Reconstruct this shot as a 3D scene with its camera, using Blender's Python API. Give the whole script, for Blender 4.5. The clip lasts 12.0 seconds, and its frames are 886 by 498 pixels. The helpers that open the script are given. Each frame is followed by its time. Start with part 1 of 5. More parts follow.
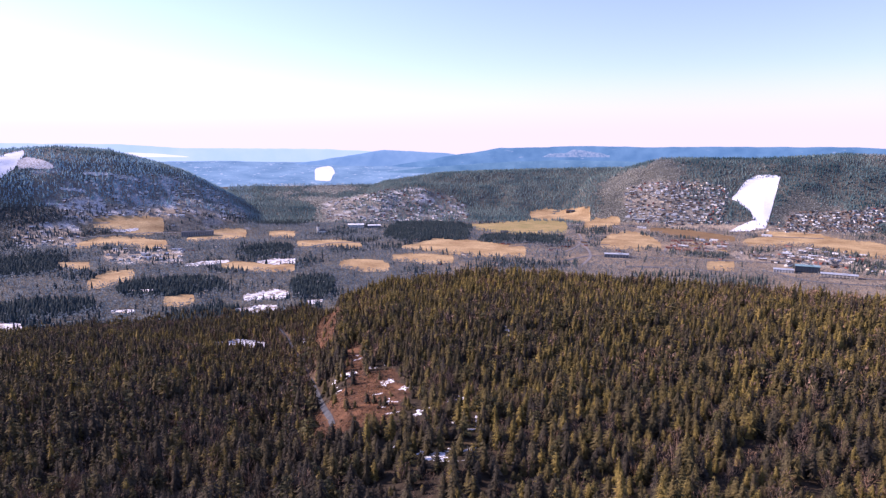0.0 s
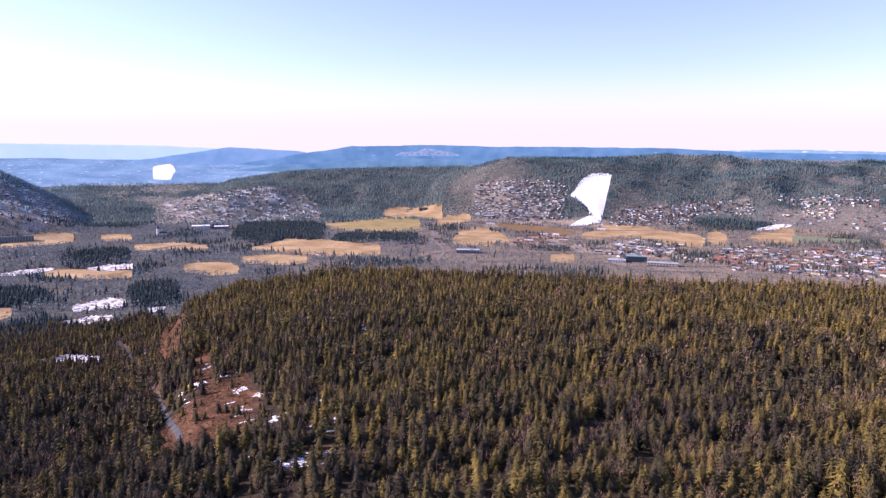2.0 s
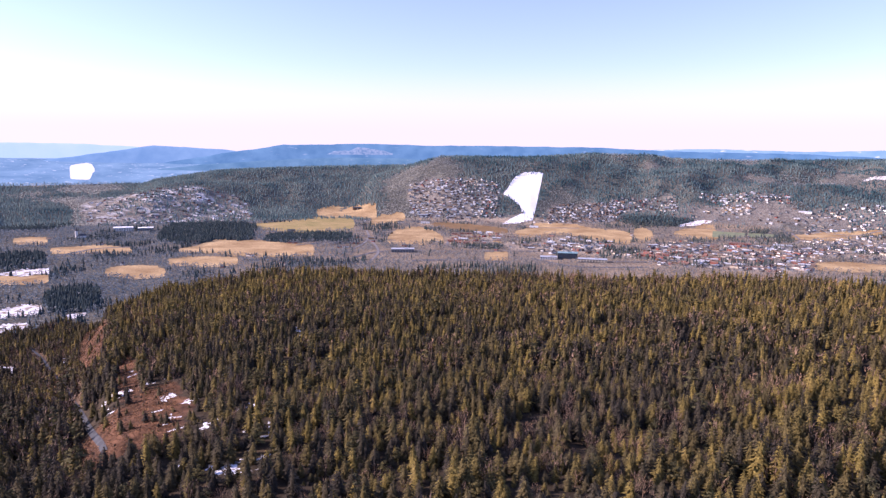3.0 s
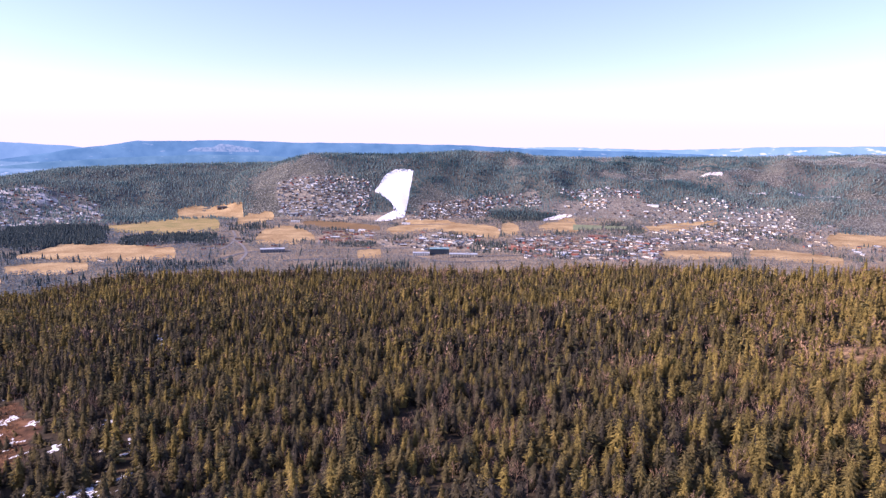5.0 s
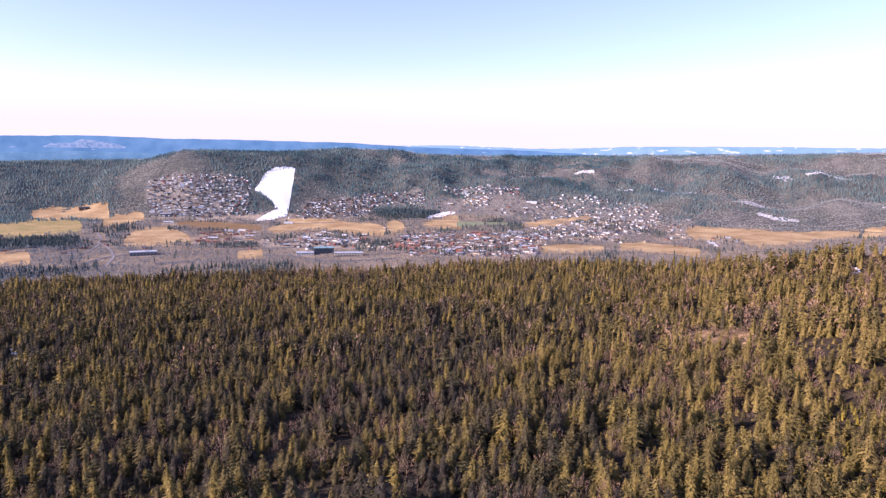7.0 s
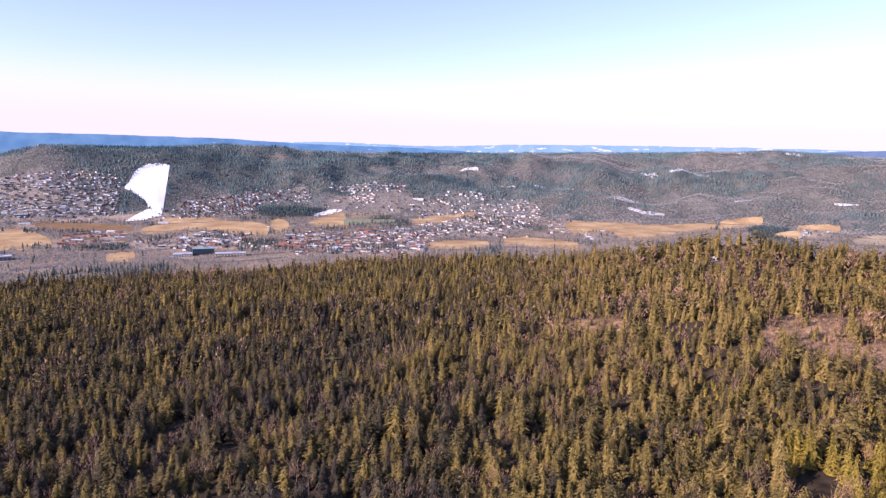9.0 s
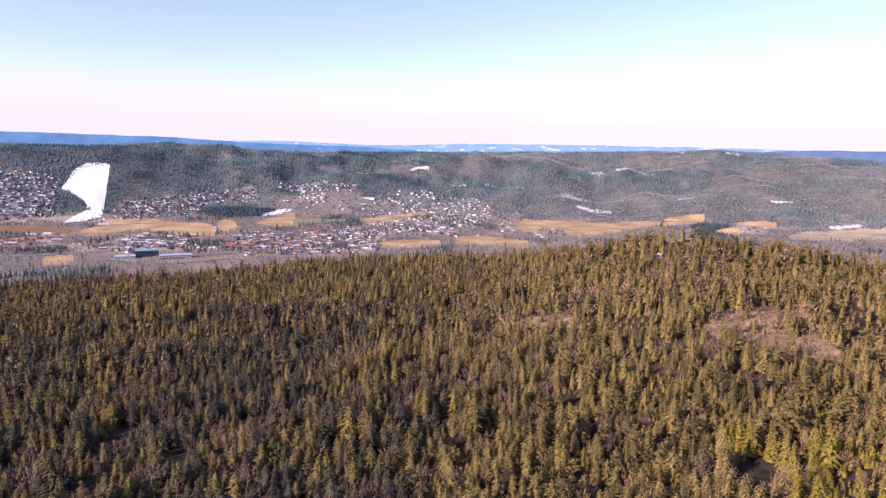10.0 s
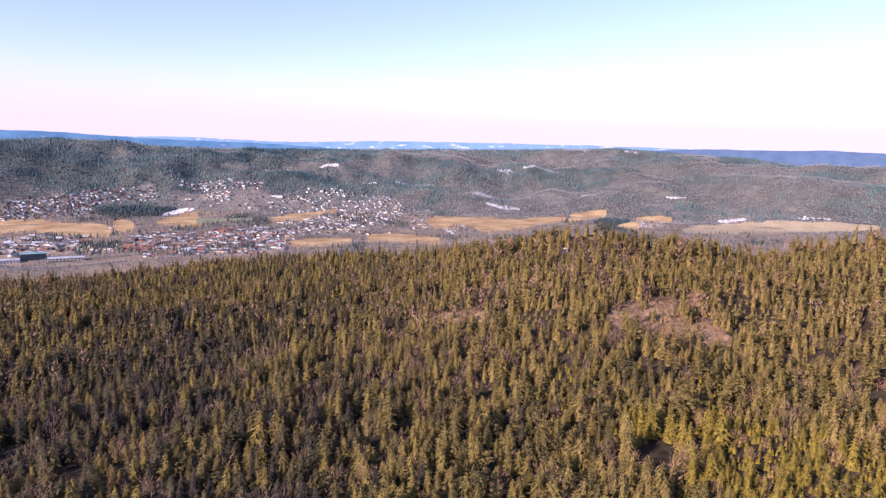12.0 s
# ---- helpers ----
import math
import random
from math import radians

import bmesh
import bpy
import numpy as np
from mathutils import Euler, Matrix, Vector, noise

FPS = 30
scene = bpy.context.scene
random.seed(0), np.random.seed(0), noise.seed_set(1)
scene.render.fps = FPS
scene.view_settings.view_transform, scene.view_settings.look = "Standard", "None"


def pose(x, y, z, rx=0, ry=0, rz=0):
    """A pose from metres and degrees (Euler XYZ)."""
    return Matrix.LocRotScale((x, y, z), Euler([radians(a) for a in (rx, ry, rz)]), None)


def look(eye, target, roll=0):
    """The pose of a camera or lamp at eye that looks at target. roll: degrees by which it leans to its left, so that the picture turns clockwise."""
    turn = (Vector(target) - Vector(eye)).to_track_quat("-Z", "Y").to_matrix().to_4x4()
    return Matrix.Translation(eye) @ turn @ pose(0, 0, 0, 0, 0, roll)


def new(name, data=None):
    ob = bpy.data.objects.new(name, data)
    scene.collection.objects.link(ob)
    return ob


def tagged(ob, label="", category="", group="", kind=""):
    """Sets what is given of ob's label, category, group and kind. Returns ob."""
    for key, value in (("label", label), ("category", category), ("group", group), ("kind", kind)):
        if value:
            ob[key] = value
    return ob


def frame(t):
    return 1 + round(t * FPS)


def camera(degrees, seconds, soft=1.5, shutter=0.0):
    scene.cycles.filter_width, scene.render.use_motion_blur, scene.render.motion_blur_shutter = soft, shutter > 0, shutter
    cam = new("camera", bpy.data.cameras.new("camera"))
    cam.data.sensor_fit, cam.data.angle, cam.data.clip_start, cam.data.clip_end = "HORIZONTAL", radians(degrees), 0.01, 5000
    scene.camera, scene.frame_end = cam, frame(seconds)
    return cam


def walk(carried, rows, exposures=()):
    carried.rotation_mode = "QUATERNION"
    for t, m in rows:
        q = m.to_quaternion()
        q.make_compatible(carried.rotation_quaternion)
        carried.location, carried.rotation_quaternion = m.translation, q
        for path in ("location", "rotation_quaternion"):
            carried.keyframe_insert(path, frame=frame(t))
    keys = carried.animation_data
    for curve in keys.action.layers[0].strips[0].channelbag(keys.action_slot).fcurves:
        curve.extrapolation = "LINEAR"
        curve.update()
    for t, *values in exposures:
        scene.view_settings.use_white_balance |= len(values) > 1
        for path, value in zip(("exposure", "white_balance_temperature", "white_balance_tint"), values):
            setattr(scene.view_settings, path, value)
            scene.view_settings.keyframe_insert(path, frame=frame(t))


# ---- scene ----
# the camera hangs still in the air and turns to the right
cam = camera(68.35, 12.0, soft=1.35)
TURNS = [
    (0, 81.97, -0.11, 9.58),
    (0.5, 81.96, -0.16, 6.64),
    (1, 81.94, -0.18, 3.23),
    (1.5, 81.94, -0.33, -0.14),
    (2, 81.89, -0.42, -3.21),
    (2.5, 81.87, -0.44, -6.06),
    (3, 81.84, -0.48, -8.97),
    (5, 81.71, -0.58, -20.20),
    (5.5, 81.70, -0.69, -22.89),
    (6, 81.70, -0.78, -25.52),
    (6.5, 81.68, -0.81, -27.92),
    (7, 81.65, -0.86, -30.29),
    (7.5, 81.63, -0.97, -32.83),
    (9.5, 81.57, -1.17, -42.39),
    (10, 81.58, -1.19, -44.46),
    (10.5, 81.56, -1.21, -46.47),
    (11, 81.55, -1.27, -48.33),
    (11.5, 81.54, -1.31, -50.21),
    (12, 81.53, -1.42, -52.25),
]
KELVIN, TINT = 6030, 43
walk(cam, [(t, pose(0, 0, 270, a, b, c)) for t, a, b, c in TURNS], [(0, 0.88, KELVIN, TINT), (3, 0.92, KELVIN, TINT), (6, 0.97, KELVIN, TINT), (9.5, 0.90, KELVIN, TINT), (12, 0.85, KELVIN, TINT)])

# daylight: a low sun over the camera's left shoulder, clear sky
SUN_AZ, SUN_EL = 78.0, 24.0
world = bpy.data.worlds.new("sky")
scene.world = world
world.use_nodes = True
wt = world.node_tree
sky = wt.nodes.new("ShaderNodeTexSky")
sky.sky_type, sky.sun_disc = "NISHITA", False
sky.sun_elevation, sky.sun_rotation = radians(SUN_EL), radians(-SUN_AZ)
sky.altitude, sky.air_density, sky.dust_density, sky.ozone_density = 300, 1.0, 0.2, 0.1
# thin white haze towards the horizon, all the way round
way = wt.nodes.new("ShaderNodeTexCoord")
split = wt.nodes.new("ShaderNodeSeparateXYZ")
wt.links.new(way.outputs["Generated"], split.inputs[0])
band = wt.nodes.new("ShaderNodeMapRange")
band.interpolation_type = "SMOOTHSTEP"
for k_, v_ in (("From Min", 0.03), ("From Max", 0.135), ("To Min", 0.92), ("To Max", 0.08)):
    band.inputs[k_].default_value = v_
wt.links.new(split.outputs["Z"], band.inputs["Value"])
veil = wt.nodes.new("ShaderNodeMix")
veil.data_type = "RGBA"
veil.inputs[7].default_value = (4.65, 4.55, 4.62, 1)
wt.links.new(band.outputs[0], veil.inputs[0])
deep = wt.nodes.new("ShaderNodeMix")
deep.data_type, deep.blend_type = "RGBA", "MULTIPLY"
deep.inputs[0].default_value, deep.inputs[7].default_value = 1.0, (0.89, 1.0, 1.19, 1)
wt.links.new(sky.outputs[0], deep.inputs[6])
wt.links.new(deep.outputs[2], veil.inputs[6])
wt.links.new(veil.outputs[2], wt.nodes["Background"].inputs[0])
wt.nodes["Background"].inputs[1].default_value = 0.107
sun_dir = Vector((-math.sin(radians(SUN_AZ)) * math.cos(radians(SUN_EL)), math.cos(radians(SUN_AZ)) * math.cos(radians(SUN_EL)), math.sin(radians(SUN_EL))))
sun = new("sun", bpy.data.lights.new("sun", "SUN"))
sun.data.energy, sun.data.angle, sun.data.color = 4.8, radians(0.53), (1.0, 0.895, 0.70)
sun.matrix_world = look(sun_dir * 600 + Vector((0, 0, 270)), (0, 0, 270))

# ---- the lie of the land: heights in metres over the valley floor, by azimuth (degrees, left of north positive) and range ----
EYE_Z = 270.0


def hashed(ix, iy, seed):
    n = (ix * 374761393 + iy * 668265263 + seed * 974634777) & 0x7FFFFFFF
    n = ((n ^ (n >> 13)) * 1274126177) & 0x7FFFFFFF
    return ((n ^ (n >> 16)) & 0xFFFF) / 65535.0


def vnoise(x, y, size, seed=0):
    """Smooth value noise between 0 and 1."""
    x, y = np.asarray(x, float) / size, np.asarray(y, float) / size
    ix, iy = np.floor(x).astype(np.int64), np.floor(y).astype(np.int64)
    fx, fy = x - ix, y - iy
    fx, fy = fx * fx * (3 - 2 * fx), fy * fy * (3 - 2 * fy)
    a = hashed(ix, iy, seed) * (1 - fx) + hashed(ix + 1, iy, seed) * fx
    b = hashed(ix, iy + 1, seed) * (1 - fx) + hashed(ix + 1, iy + 1, seed) * fx
    return a * (1 - fy) + b * fy


def fnoise(x, y, size, seed=0):
    return 0.55 * vnoise(x, y, size, seed) + 0.3 * vnoise(x, y, size * 0.45, seed + 7) + 0.15 * vnoise(x, y, size * 0.2, seed + 13)


def along(az, azimuths, values):
    """A value that follows the azimuth through a few stations, from left to right."""
    return np.interp(-np.asarray(az, float), [-a for a in azimuths], values)


def rise(r, start, end):
    u = np.clip((r - start) / np.maximum(end - start, 1.0), 0, 1)
    return u * u * (3 - 2 * u)


def ridge(r, foot, crest, height, base, fall=500.0, bend=1.0):
    """Height of a slope that climbs from base at foot to height at crest and falls again behind it."""
    up = base + (height - base) * rise(r, foot, crest) ** bend
    return np.where(r <= crest, up, height - (height - base) * rise(r, crest, crest + fall))


def tanel(el):
    return np.tan(np.radians(el))


def ground_z(az, r):
    az, r = np.broadcast_arrays(np.asarray(az, float), np.asarray(r, float))
    x, y = -np.sin(np.radians(az)) * r, np.cos(np.radians(az)) * r
    # the valley, and the plain that climbs slowly towards the far end
    el = np.interp(r, [2700, 3300, 4000, 4500, 4800], [-5.71, -3.9, -2.2, -1.1, -0.5])
    base = np.where(r < 2700, 0.0, EYE_Z + r * tanel(el)) + 7 * (fnoise(x, y, 420, 3) - 0.5) * rise(r, 1000, 1500)
    # the wooded hill under the camera
    az_n = [60, 44, 34, 25, 21.5, 18.5, 14, 6, -10, -25, -38, -48, -56, -62, -66, -72, -79, -87, -100]
    crest_r = along(az, az_n, [850, 850, 830, 800, 820, 850, 900, 900, 880, 850, 790, 700, 650, 610, 600, 610, 620, 640, 640])
    drop = along(az, az_n, [-205, -214, -222, -247, -240, -184, -170, -162, -162, -156, -132, -114, -93, -73, -67, -77, -80, -57, -45])
    near = along(az, [60, 44, 25, 10, -30, -60, -87], [-150, -152, -150, -136, -127, -122, -116])
    u = np.clip((r - 270) / (crest_r - 270), -0.35, 1)
    hill = EYE_Z - 1 + near + (drop - near) * u + 9 * (fnoise(x, y, 190, 5) - 0.5) * np.clip(r / 200, 0, 1)
    hill = EYE_Z - 118 + (hill - EYE_Z + 118) * rise(r, 30, 230)
    crown = EYE_Z - 1 + drop + 9 * (fnoise(x, y, 190, 5) - 0.5)
    hill = np.where(r <= crest_r, hill, crown - (crown - base + 4) * rise(r, crest_r - 120, crest_r + 420))
    # the hill with the wide ski run, and the long wooded slope beyond it
    az_s = [1, -1.5, -3.3, -6.7, -8.8, -16.6, -22, -28, -38, -48, -58, -67, -76, -83, -95, -110]
    el = along(az, az_s, [-5, -3.0, -1.7, -0.7, -0.1, -0.1, 0.25, -0.2, -0.2, 0.05, 0.25, 0.55, 0.05, -0.75, -1.1, -1.2])
    foot = along(az, az_s, [2900, 2850, 2800, 2700, 2650, 2600, 2620, 2650, 2700, 2750, 2800, 2850, 2850, 2800, 2800, 2800])
    crest = along(az, az_s, [3350, 3380, 3400, 3420, 3430, 3450, 3600, 3800, 4000, 4150, 4250, 4300, 4300, 4350, 4350, 4350])
    bend = along(az, [-3, -20, -30, -50], [0.9, 0.9, 0.8, 0.75])
    bumps = (fnoise(x, y, 560, 9) - 0.5) * 150 * rise(r, foot, foot + 500) * (1 - rise(r, crest - 350, crest))
    bumps += (fnoise(x, y, 240, 15) - 0.5) * 92 * rise(r, foot + 150, foot + 450) * (1 - rise(r, crest - 250, crest)) * along(az, [0, -6, -10, -20, -27, -110], [1, 0.6, 0.1, 0.1, 1, 1])
    ski = ridge(r, foot, crest, EYE_Z + crest * tanel(el), base, 450, bend) + bumps
    # the dark spruce hill in the middle distance
    az_m = [23, 20, 17.6, 14.7, 9.8, 1.5, -5.6, -9.2, -14, -20]
    el = along(az, az_m, [-3.6, -3.5, -3.35, -2.15, -1.4, -1.05, -0.9, -0.7, -0.9, -3])
    foot = along(az, az_m, [3000, 2950, 2800, 2750, 2800, 2980, 2980, 2950, 2950, 2950])
    mid = ridge(r, foot, 3750, EYE_Z + 3750 * tanel(el), base, 400)
    mid += (fnoise(x, y, 450, 19) - 0.5) * 105 * rise(r, foot, foot + 300) * (1 - rise(r, 3450, 3750))
    # the hill beyond the valley on the other side
    az_l = [70, 55, 46, 43.5, 40, 36.5, 33.8, 30.9, 27, 25.5, 23.5]
    el = along(az, az_l, [0.2, 0.2, 0.35, 0.4, 0.7, 0.45, -0.3, -1.25, -3.4, -4.3, -5])
    left = ridge(r, 2350, 3350, EYE_Z + 3350 * tanel(el), base, 500, 0.9)
    left += (fnoise(x, y, 430, 29) - 0.5) * 70 * rise(r, 2400, 2700) * (1 - rise(r, 3050, 3350))
    return np.maximum.reduce([base, hill, ski, mid, left])


def place(az, r, lift=0.0):
    a = math.radians(az)
    return Vector((-math.sin(a) * r, math.cos(a) * r, float(ground_z(az, r)) + lift))
# ---- end of the land ----


# ---- materials ----
def shader(name, rough=0.9, spec=0.2):
    m = bpy.data.materials.new(name)
    m.use_nodes = True
    b = m.node_tree.nodes["Principled BSDF"]
    b.inputs["Roughness"].default_value = rough
    b.inputs["Specular IOR Level"].default_value = spec
    return m, m.node_tree, b


def tex(nt, kind, **inputs):
    n = nt.nodes.new(kind)
    for k, v in inputs.items():
        n.inputs[k].default_value = v
    return n


def noise_mix(nt, size, a, b, low=0.35, high=0.65, detail=6.0):
    """Two colours mixed by a noise of that size in metres."""
    co = nt.nodes.new("ShaderNodeNewGeometry")
    n = tex(nt, "ShaderNodeTexNoise", Scale=1.0 / size, Detail=detail, Roughness=0.6)
    nt.links.new(co.outputs["Position"], n.inputs["Vector"])
    ramp = tex(nt, "ShaderNodeMapRange", **{"From Min": low, "From Max": high})
    nt.links.new(n.outputs["Fac"], ramp.inputs["Value"])
    mix = nt.nodes.new("ShaderNodeMix")
    mix.data_type = "RGBA"
    mix.inputs[6].default_value, mix.inputs[7].default_value = (*a, 1), (*b, 1)
    nt.links.new(ramp.outputs[0], mix.inputs[0])
    return mix.outputs[2]


def mixed(nt, fac, a, b, blend="MIX"):
    mix = nt.nodes.new("ShaderNodeMix")
    mix.data_type, mix.blend_type = "RGBA", blend
    for slot, v in ((0, fac), (6, a), (7, b)):
        if hasattr(v, "is_output"):
            nt.links.new(v, mix.inputs[slot])
        else:
            mix.inputs[slot].default_value = v if slot == 0 else (*v, 1)
    return mix.outputs[2]


def bumped(nt, b, size, strength, dist):
    co = nt.nodes.new("ShaderNodeNewGeometry")
    n = tex(nt, "ShaderNodeTexNoise", Scale=1.0 / size, Detail=5.0)
    nt.links.new(co.outputs["Position"], n.inputs["Vector"])
    bm_ = tex(nt, "ShaderNodeBump", Strength=strength, Distance=dist)
    nt.links.new(n.outputs["Fac"], bm_.inputs["Height"])
    nt.links.new(bm_.outputs[0], b.inputs["Normal"])


def land_material():
    m, nt, b = shader("ground_cover", 0.95, 0.1)
    at = nt.nodes.new("ShaderNodeAttribute")
    at.attribute_name = "cover"
    fine = noise_mix(nt, 6, (0.55, 0.55, 0.55), (1.5, 1.45, 1.4))
    broad = noise_mix(nt, 55, (0.75, 0.75, 0.78), (1.25, 1.2, 1.12))
    c = mixed(nt, 1.0, at.outputs["Color"], fine, "MULTIPLY")
    c = mixed(nt, 1.0, c, broad, "MULTIPLY")
    # left-over snow, broken up by the ground's unevenness
    n = noise_mix(nt, 3.0, (0.0, 0.0, 0.0), (1.0, 1.0, 1.0), 0.25, 0.75)
    add = tex(nt, "ShaderNodeMath")
    add.operation = "ADD"
    nt.links.new(at.outputs["Alpha"], add.inputs[0])
    nt.links.new(n, add.inputs[1])
    edge = tex(nt, "ShaderNodeMapRange", **{"From Min": 1.34, "From Max": 1.46})
    nt.links.new(add.outputs[0], edge.inputs["Value"])
    c = mixed(nt, edge.outputs[0], c, (0.78, 0.79, 0.83))
    nt.links.new(c, b.inputs["Base Color"])
    bumped(nt, b, 5, 0.6, 1.2)
    return m


def patch_material(name, a, b_, size=25.0, fine=(0.8, 1.2), rough=0.95, rows=0.0, spec=0.1, low=0.35, high=0.65):
    """Fields and snow: two colours in patches, with a finer mottle and, if asked, drilled rows."""
    m, nt, b = shader(name, rough, spec)
    c = noise_mix(nt, size, a, b_, low, high)
    c = mixed(nt, 1.0, c, noise_mix(nt, 5, (fine[0],) * 3, (fine[1],) * 3), "MULTIPLY")
    if rows:
        co = nt.nodes.new("ShaderNodeNewGeometry")
        w = tex(nt, "ShaderNodeTexWave", Scale=1.0 / rows, Distortion=3.0, Detail=3.0)
        nt.links.new(co.outputs["Position"], w.inputs["Vector"])
        c = mixed(nt, mixed_fac(nt, w.outputs["Fac"], 0.35), c, tuple(v * 0.72 for v in a))
    nt.links.new(c, b.inputs["Base Color"])
    bumped(nt, b, 7, 0.35, 0.6)
    return m


def mixed_fac(nt, socket, k):
    n = tex(nt, "ShaderNodeMath")
    n.operation = "MULTIPLY"
    nt.links.new(socket, n.inputs[0])
    n.inputs[1].default_value = k
    return n.outputs[0]


def leaf_material(name, stops, per_object=False, glow=0.12, grain=(0.6, 1.4)):
    """Needles or twigs: each tree has a tone along the stops, with a coarse and a fine mottle."""
    m, nt, b = shader(name, 0.85, 0.05)
    if per_object:
        tone = nt.nodes.new("ShaderNodeObjectInfo").outputs["Random"]
    else:
        at = nt.nodes.new("ShaderNodeAttribute")
        at.attribute_name = "tone"
        tone = at.outputs["Fac"]
    ramp = nt.nodes.new("ShaderNodeValToRGB")
    cr = ramp.color_ramp
    cr.elements[0].color, cr.elements[1].color = (*stops[0], 1), (*stops[-1], 1)
    for k, colour in enumerate(stops[1:-1]):
        cr.elements.new((k + 1) / (len(stops) - 1)).color = (*colour, 1)
    nt.links.new(tone, ramp.inputs[0])
    lo, hi = grain
    c = mixed(nt, 1.0, ramp.outputs[0], noise_mix(nt, 1.6, (lo, lo, lo * 1.08), (hi, hi, hi * 0.95)), "MULTIPLY")
    c = mixed(nt, 1.0, c, noise_mix(nt, 0.45, (lo * 1.1,) * 3, (hi * 0.95,) * 3, detail=2.0), "MULTIPLY")
    nt.links.new(c, b.inputs["Base Color"])
    if glow:
        # needles let some light through
        tr = nt.nodes.new("ShaderNodeBsdfTranslucent")
        nt.links.new(c, tr.inputs["Color"])
        mx = nt.nodes.new("ShaderNodeMixShader")
        mx.inputs[0].default_value = glow
        nt.links.new(b.outputs[0], mx.inputs[1])
        nt.links.new(tr.outputs[0], mx.inputs[2])
        nt.links.new(mx.outputs[0], nt.nodes["Material Output"].inputs[0])
    return m


def plain_material(name, colour, rough=0.8, spread=0.12, spec=0.3, size=3.0):
    m, nt, b = shader(name, rough, spec)
    lo, hi = tuple(v * (1 - spread) for v in colour), tuple(min(v * (1 + spread), 0.92) for v in colour)
    nt.links.new(noise_mix(nt, size, lo, hi), b.inputs["Base Color"])
    return m


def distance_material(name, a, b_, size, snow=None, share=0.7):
    """The far distance behind the place: a plain backdrop with the haze of kilometres of lit air put into its colour
    and glow.
    """
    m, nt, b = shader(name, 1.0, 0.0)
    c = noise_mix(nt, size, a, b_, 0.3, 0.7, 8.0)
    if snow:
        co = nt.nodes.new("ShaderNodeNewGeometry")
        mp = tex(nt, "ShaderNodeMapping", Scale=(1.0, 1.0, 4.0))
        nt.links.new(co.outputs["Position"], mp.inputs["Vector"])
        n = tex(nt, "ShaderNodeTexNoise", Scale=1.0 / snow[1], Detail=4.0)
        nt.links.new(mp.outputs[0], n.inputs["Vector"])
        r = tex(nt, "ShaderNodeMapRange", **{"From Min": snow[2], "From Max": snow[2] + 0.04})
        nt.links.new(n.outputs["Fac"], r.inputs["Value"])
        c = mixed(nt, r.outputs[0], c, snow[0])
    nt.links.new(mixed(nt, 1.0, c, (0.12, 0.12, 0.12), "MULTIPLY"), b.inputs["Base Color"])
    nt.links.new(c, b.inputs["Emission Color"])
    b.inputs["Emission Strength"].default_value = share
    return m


LAND = land_material()
STRAW = patch_material("straw_field", (0.29, 0.178, 0.082), (0.64, 0.455, 0.235), 85, (0.7, 1.2), rows=11, low=0.3, high=0.68)
MEADOW = patch_material("pale_green_meadow", (0.27, 0.225, 0.085), (0.47, 0.33, 0.15), 75, (0.75, 1.2), rows=12)
PALE_FIELD = patch_material("pale_dry_field", (0.33, 0.27, 0.165), (0.45, 0.36, 0.23), 60, rows=12)
PLOUGHED = patch_material("brown_field", (0.20, 0.125, 0.06), (0.27, 0.17, 0.085), 50, rows=7)
TURF = patch_material("green_turf", (0.17, 0.205, 0.115), (0.25, 0.265, 0.16), 30)
SNOW = patch_material("old_snow", (0.80, 0.81, 0.84), (0.86, 0.86, 0.88), 20, (0.94, 1.05), 0.6)
PATCHY_SNOW = patch_material("patchy_snow", (0.30, 0.23, 0.16), (0.82, 0.82, 0.85), 13, (0.85, 1.06), 0.7, low=0.42, high=0.54)
THIN_SNOW = patch_material("thin_snow", (0.34, 0.29, 0.24), (0.80, 0.80, 0.83), 7, (0.8, 1.1), 0.8)
ASPHALT = patch_material("grey_asphalt", (0.10, 0.10, 0.11), (0.16, 0.155, 0.16), 20, (0.85, 1.15), 0.85)
SLASH = patch_material("felled_ground", (0.20, 0.085, 0.035), (0.34, 0.20, 0.10), 9, (0.6, 1.4))
NEEDLES = [(0.048, 0.042, 0.034), (0.083, 0.069, 0.039), (0.130, 0.101, 0.037), (0.196, 0.148, 0.045), (0.226, 0.164, 0.055)]
SPRUCE = leaf_material("spruce_needles", NEEDLES)
SPRUCE_NEAR = leaf_material("spruce_needles_single", NEEDLES, True)
YOUNG = leaf_material("young_spruce_needles", [(0.085, 0.072, 0.030), (0.17, 0.132, 0.030), (0.27, 0.20, 0.034)])
PINE = leaf_material("pine_needles", [(0.062, 0.060, 0.034), (0.108, 0.092, 0.040), (0.165, 0.125, 0.042)])
TWIGS = leaf_material("bare_twigs", [(0.155, 0.108, 0.085), (0.21, 0.14, 0.10), (0.28, 0.17, 0.105)], glow=0.0)
# the far spruces' base colours hold the blue of distant haze
HAZED_SPRUCE = leaf_material("hazed_spruce_needles", [(0.042, 0.092, 0.108), (0.104, 0.176, 0.188), (0.185, 0.255, 0.245), (0.28, 0.44, 0.51)], glow=0.35, grain=(0.65, 1.35))
# valley twigs and needles lean to blue-grey, with haze put into the colour
HAZED_COPSE_TWIGS = leaf_material("hazed_copse_twigs", [(0.105, 0.145, 0.185), (0.225, 0.235, 0.24), (0.42, 0.345, 0.26)], glow=0.5, grain=(0.7, 1.3))
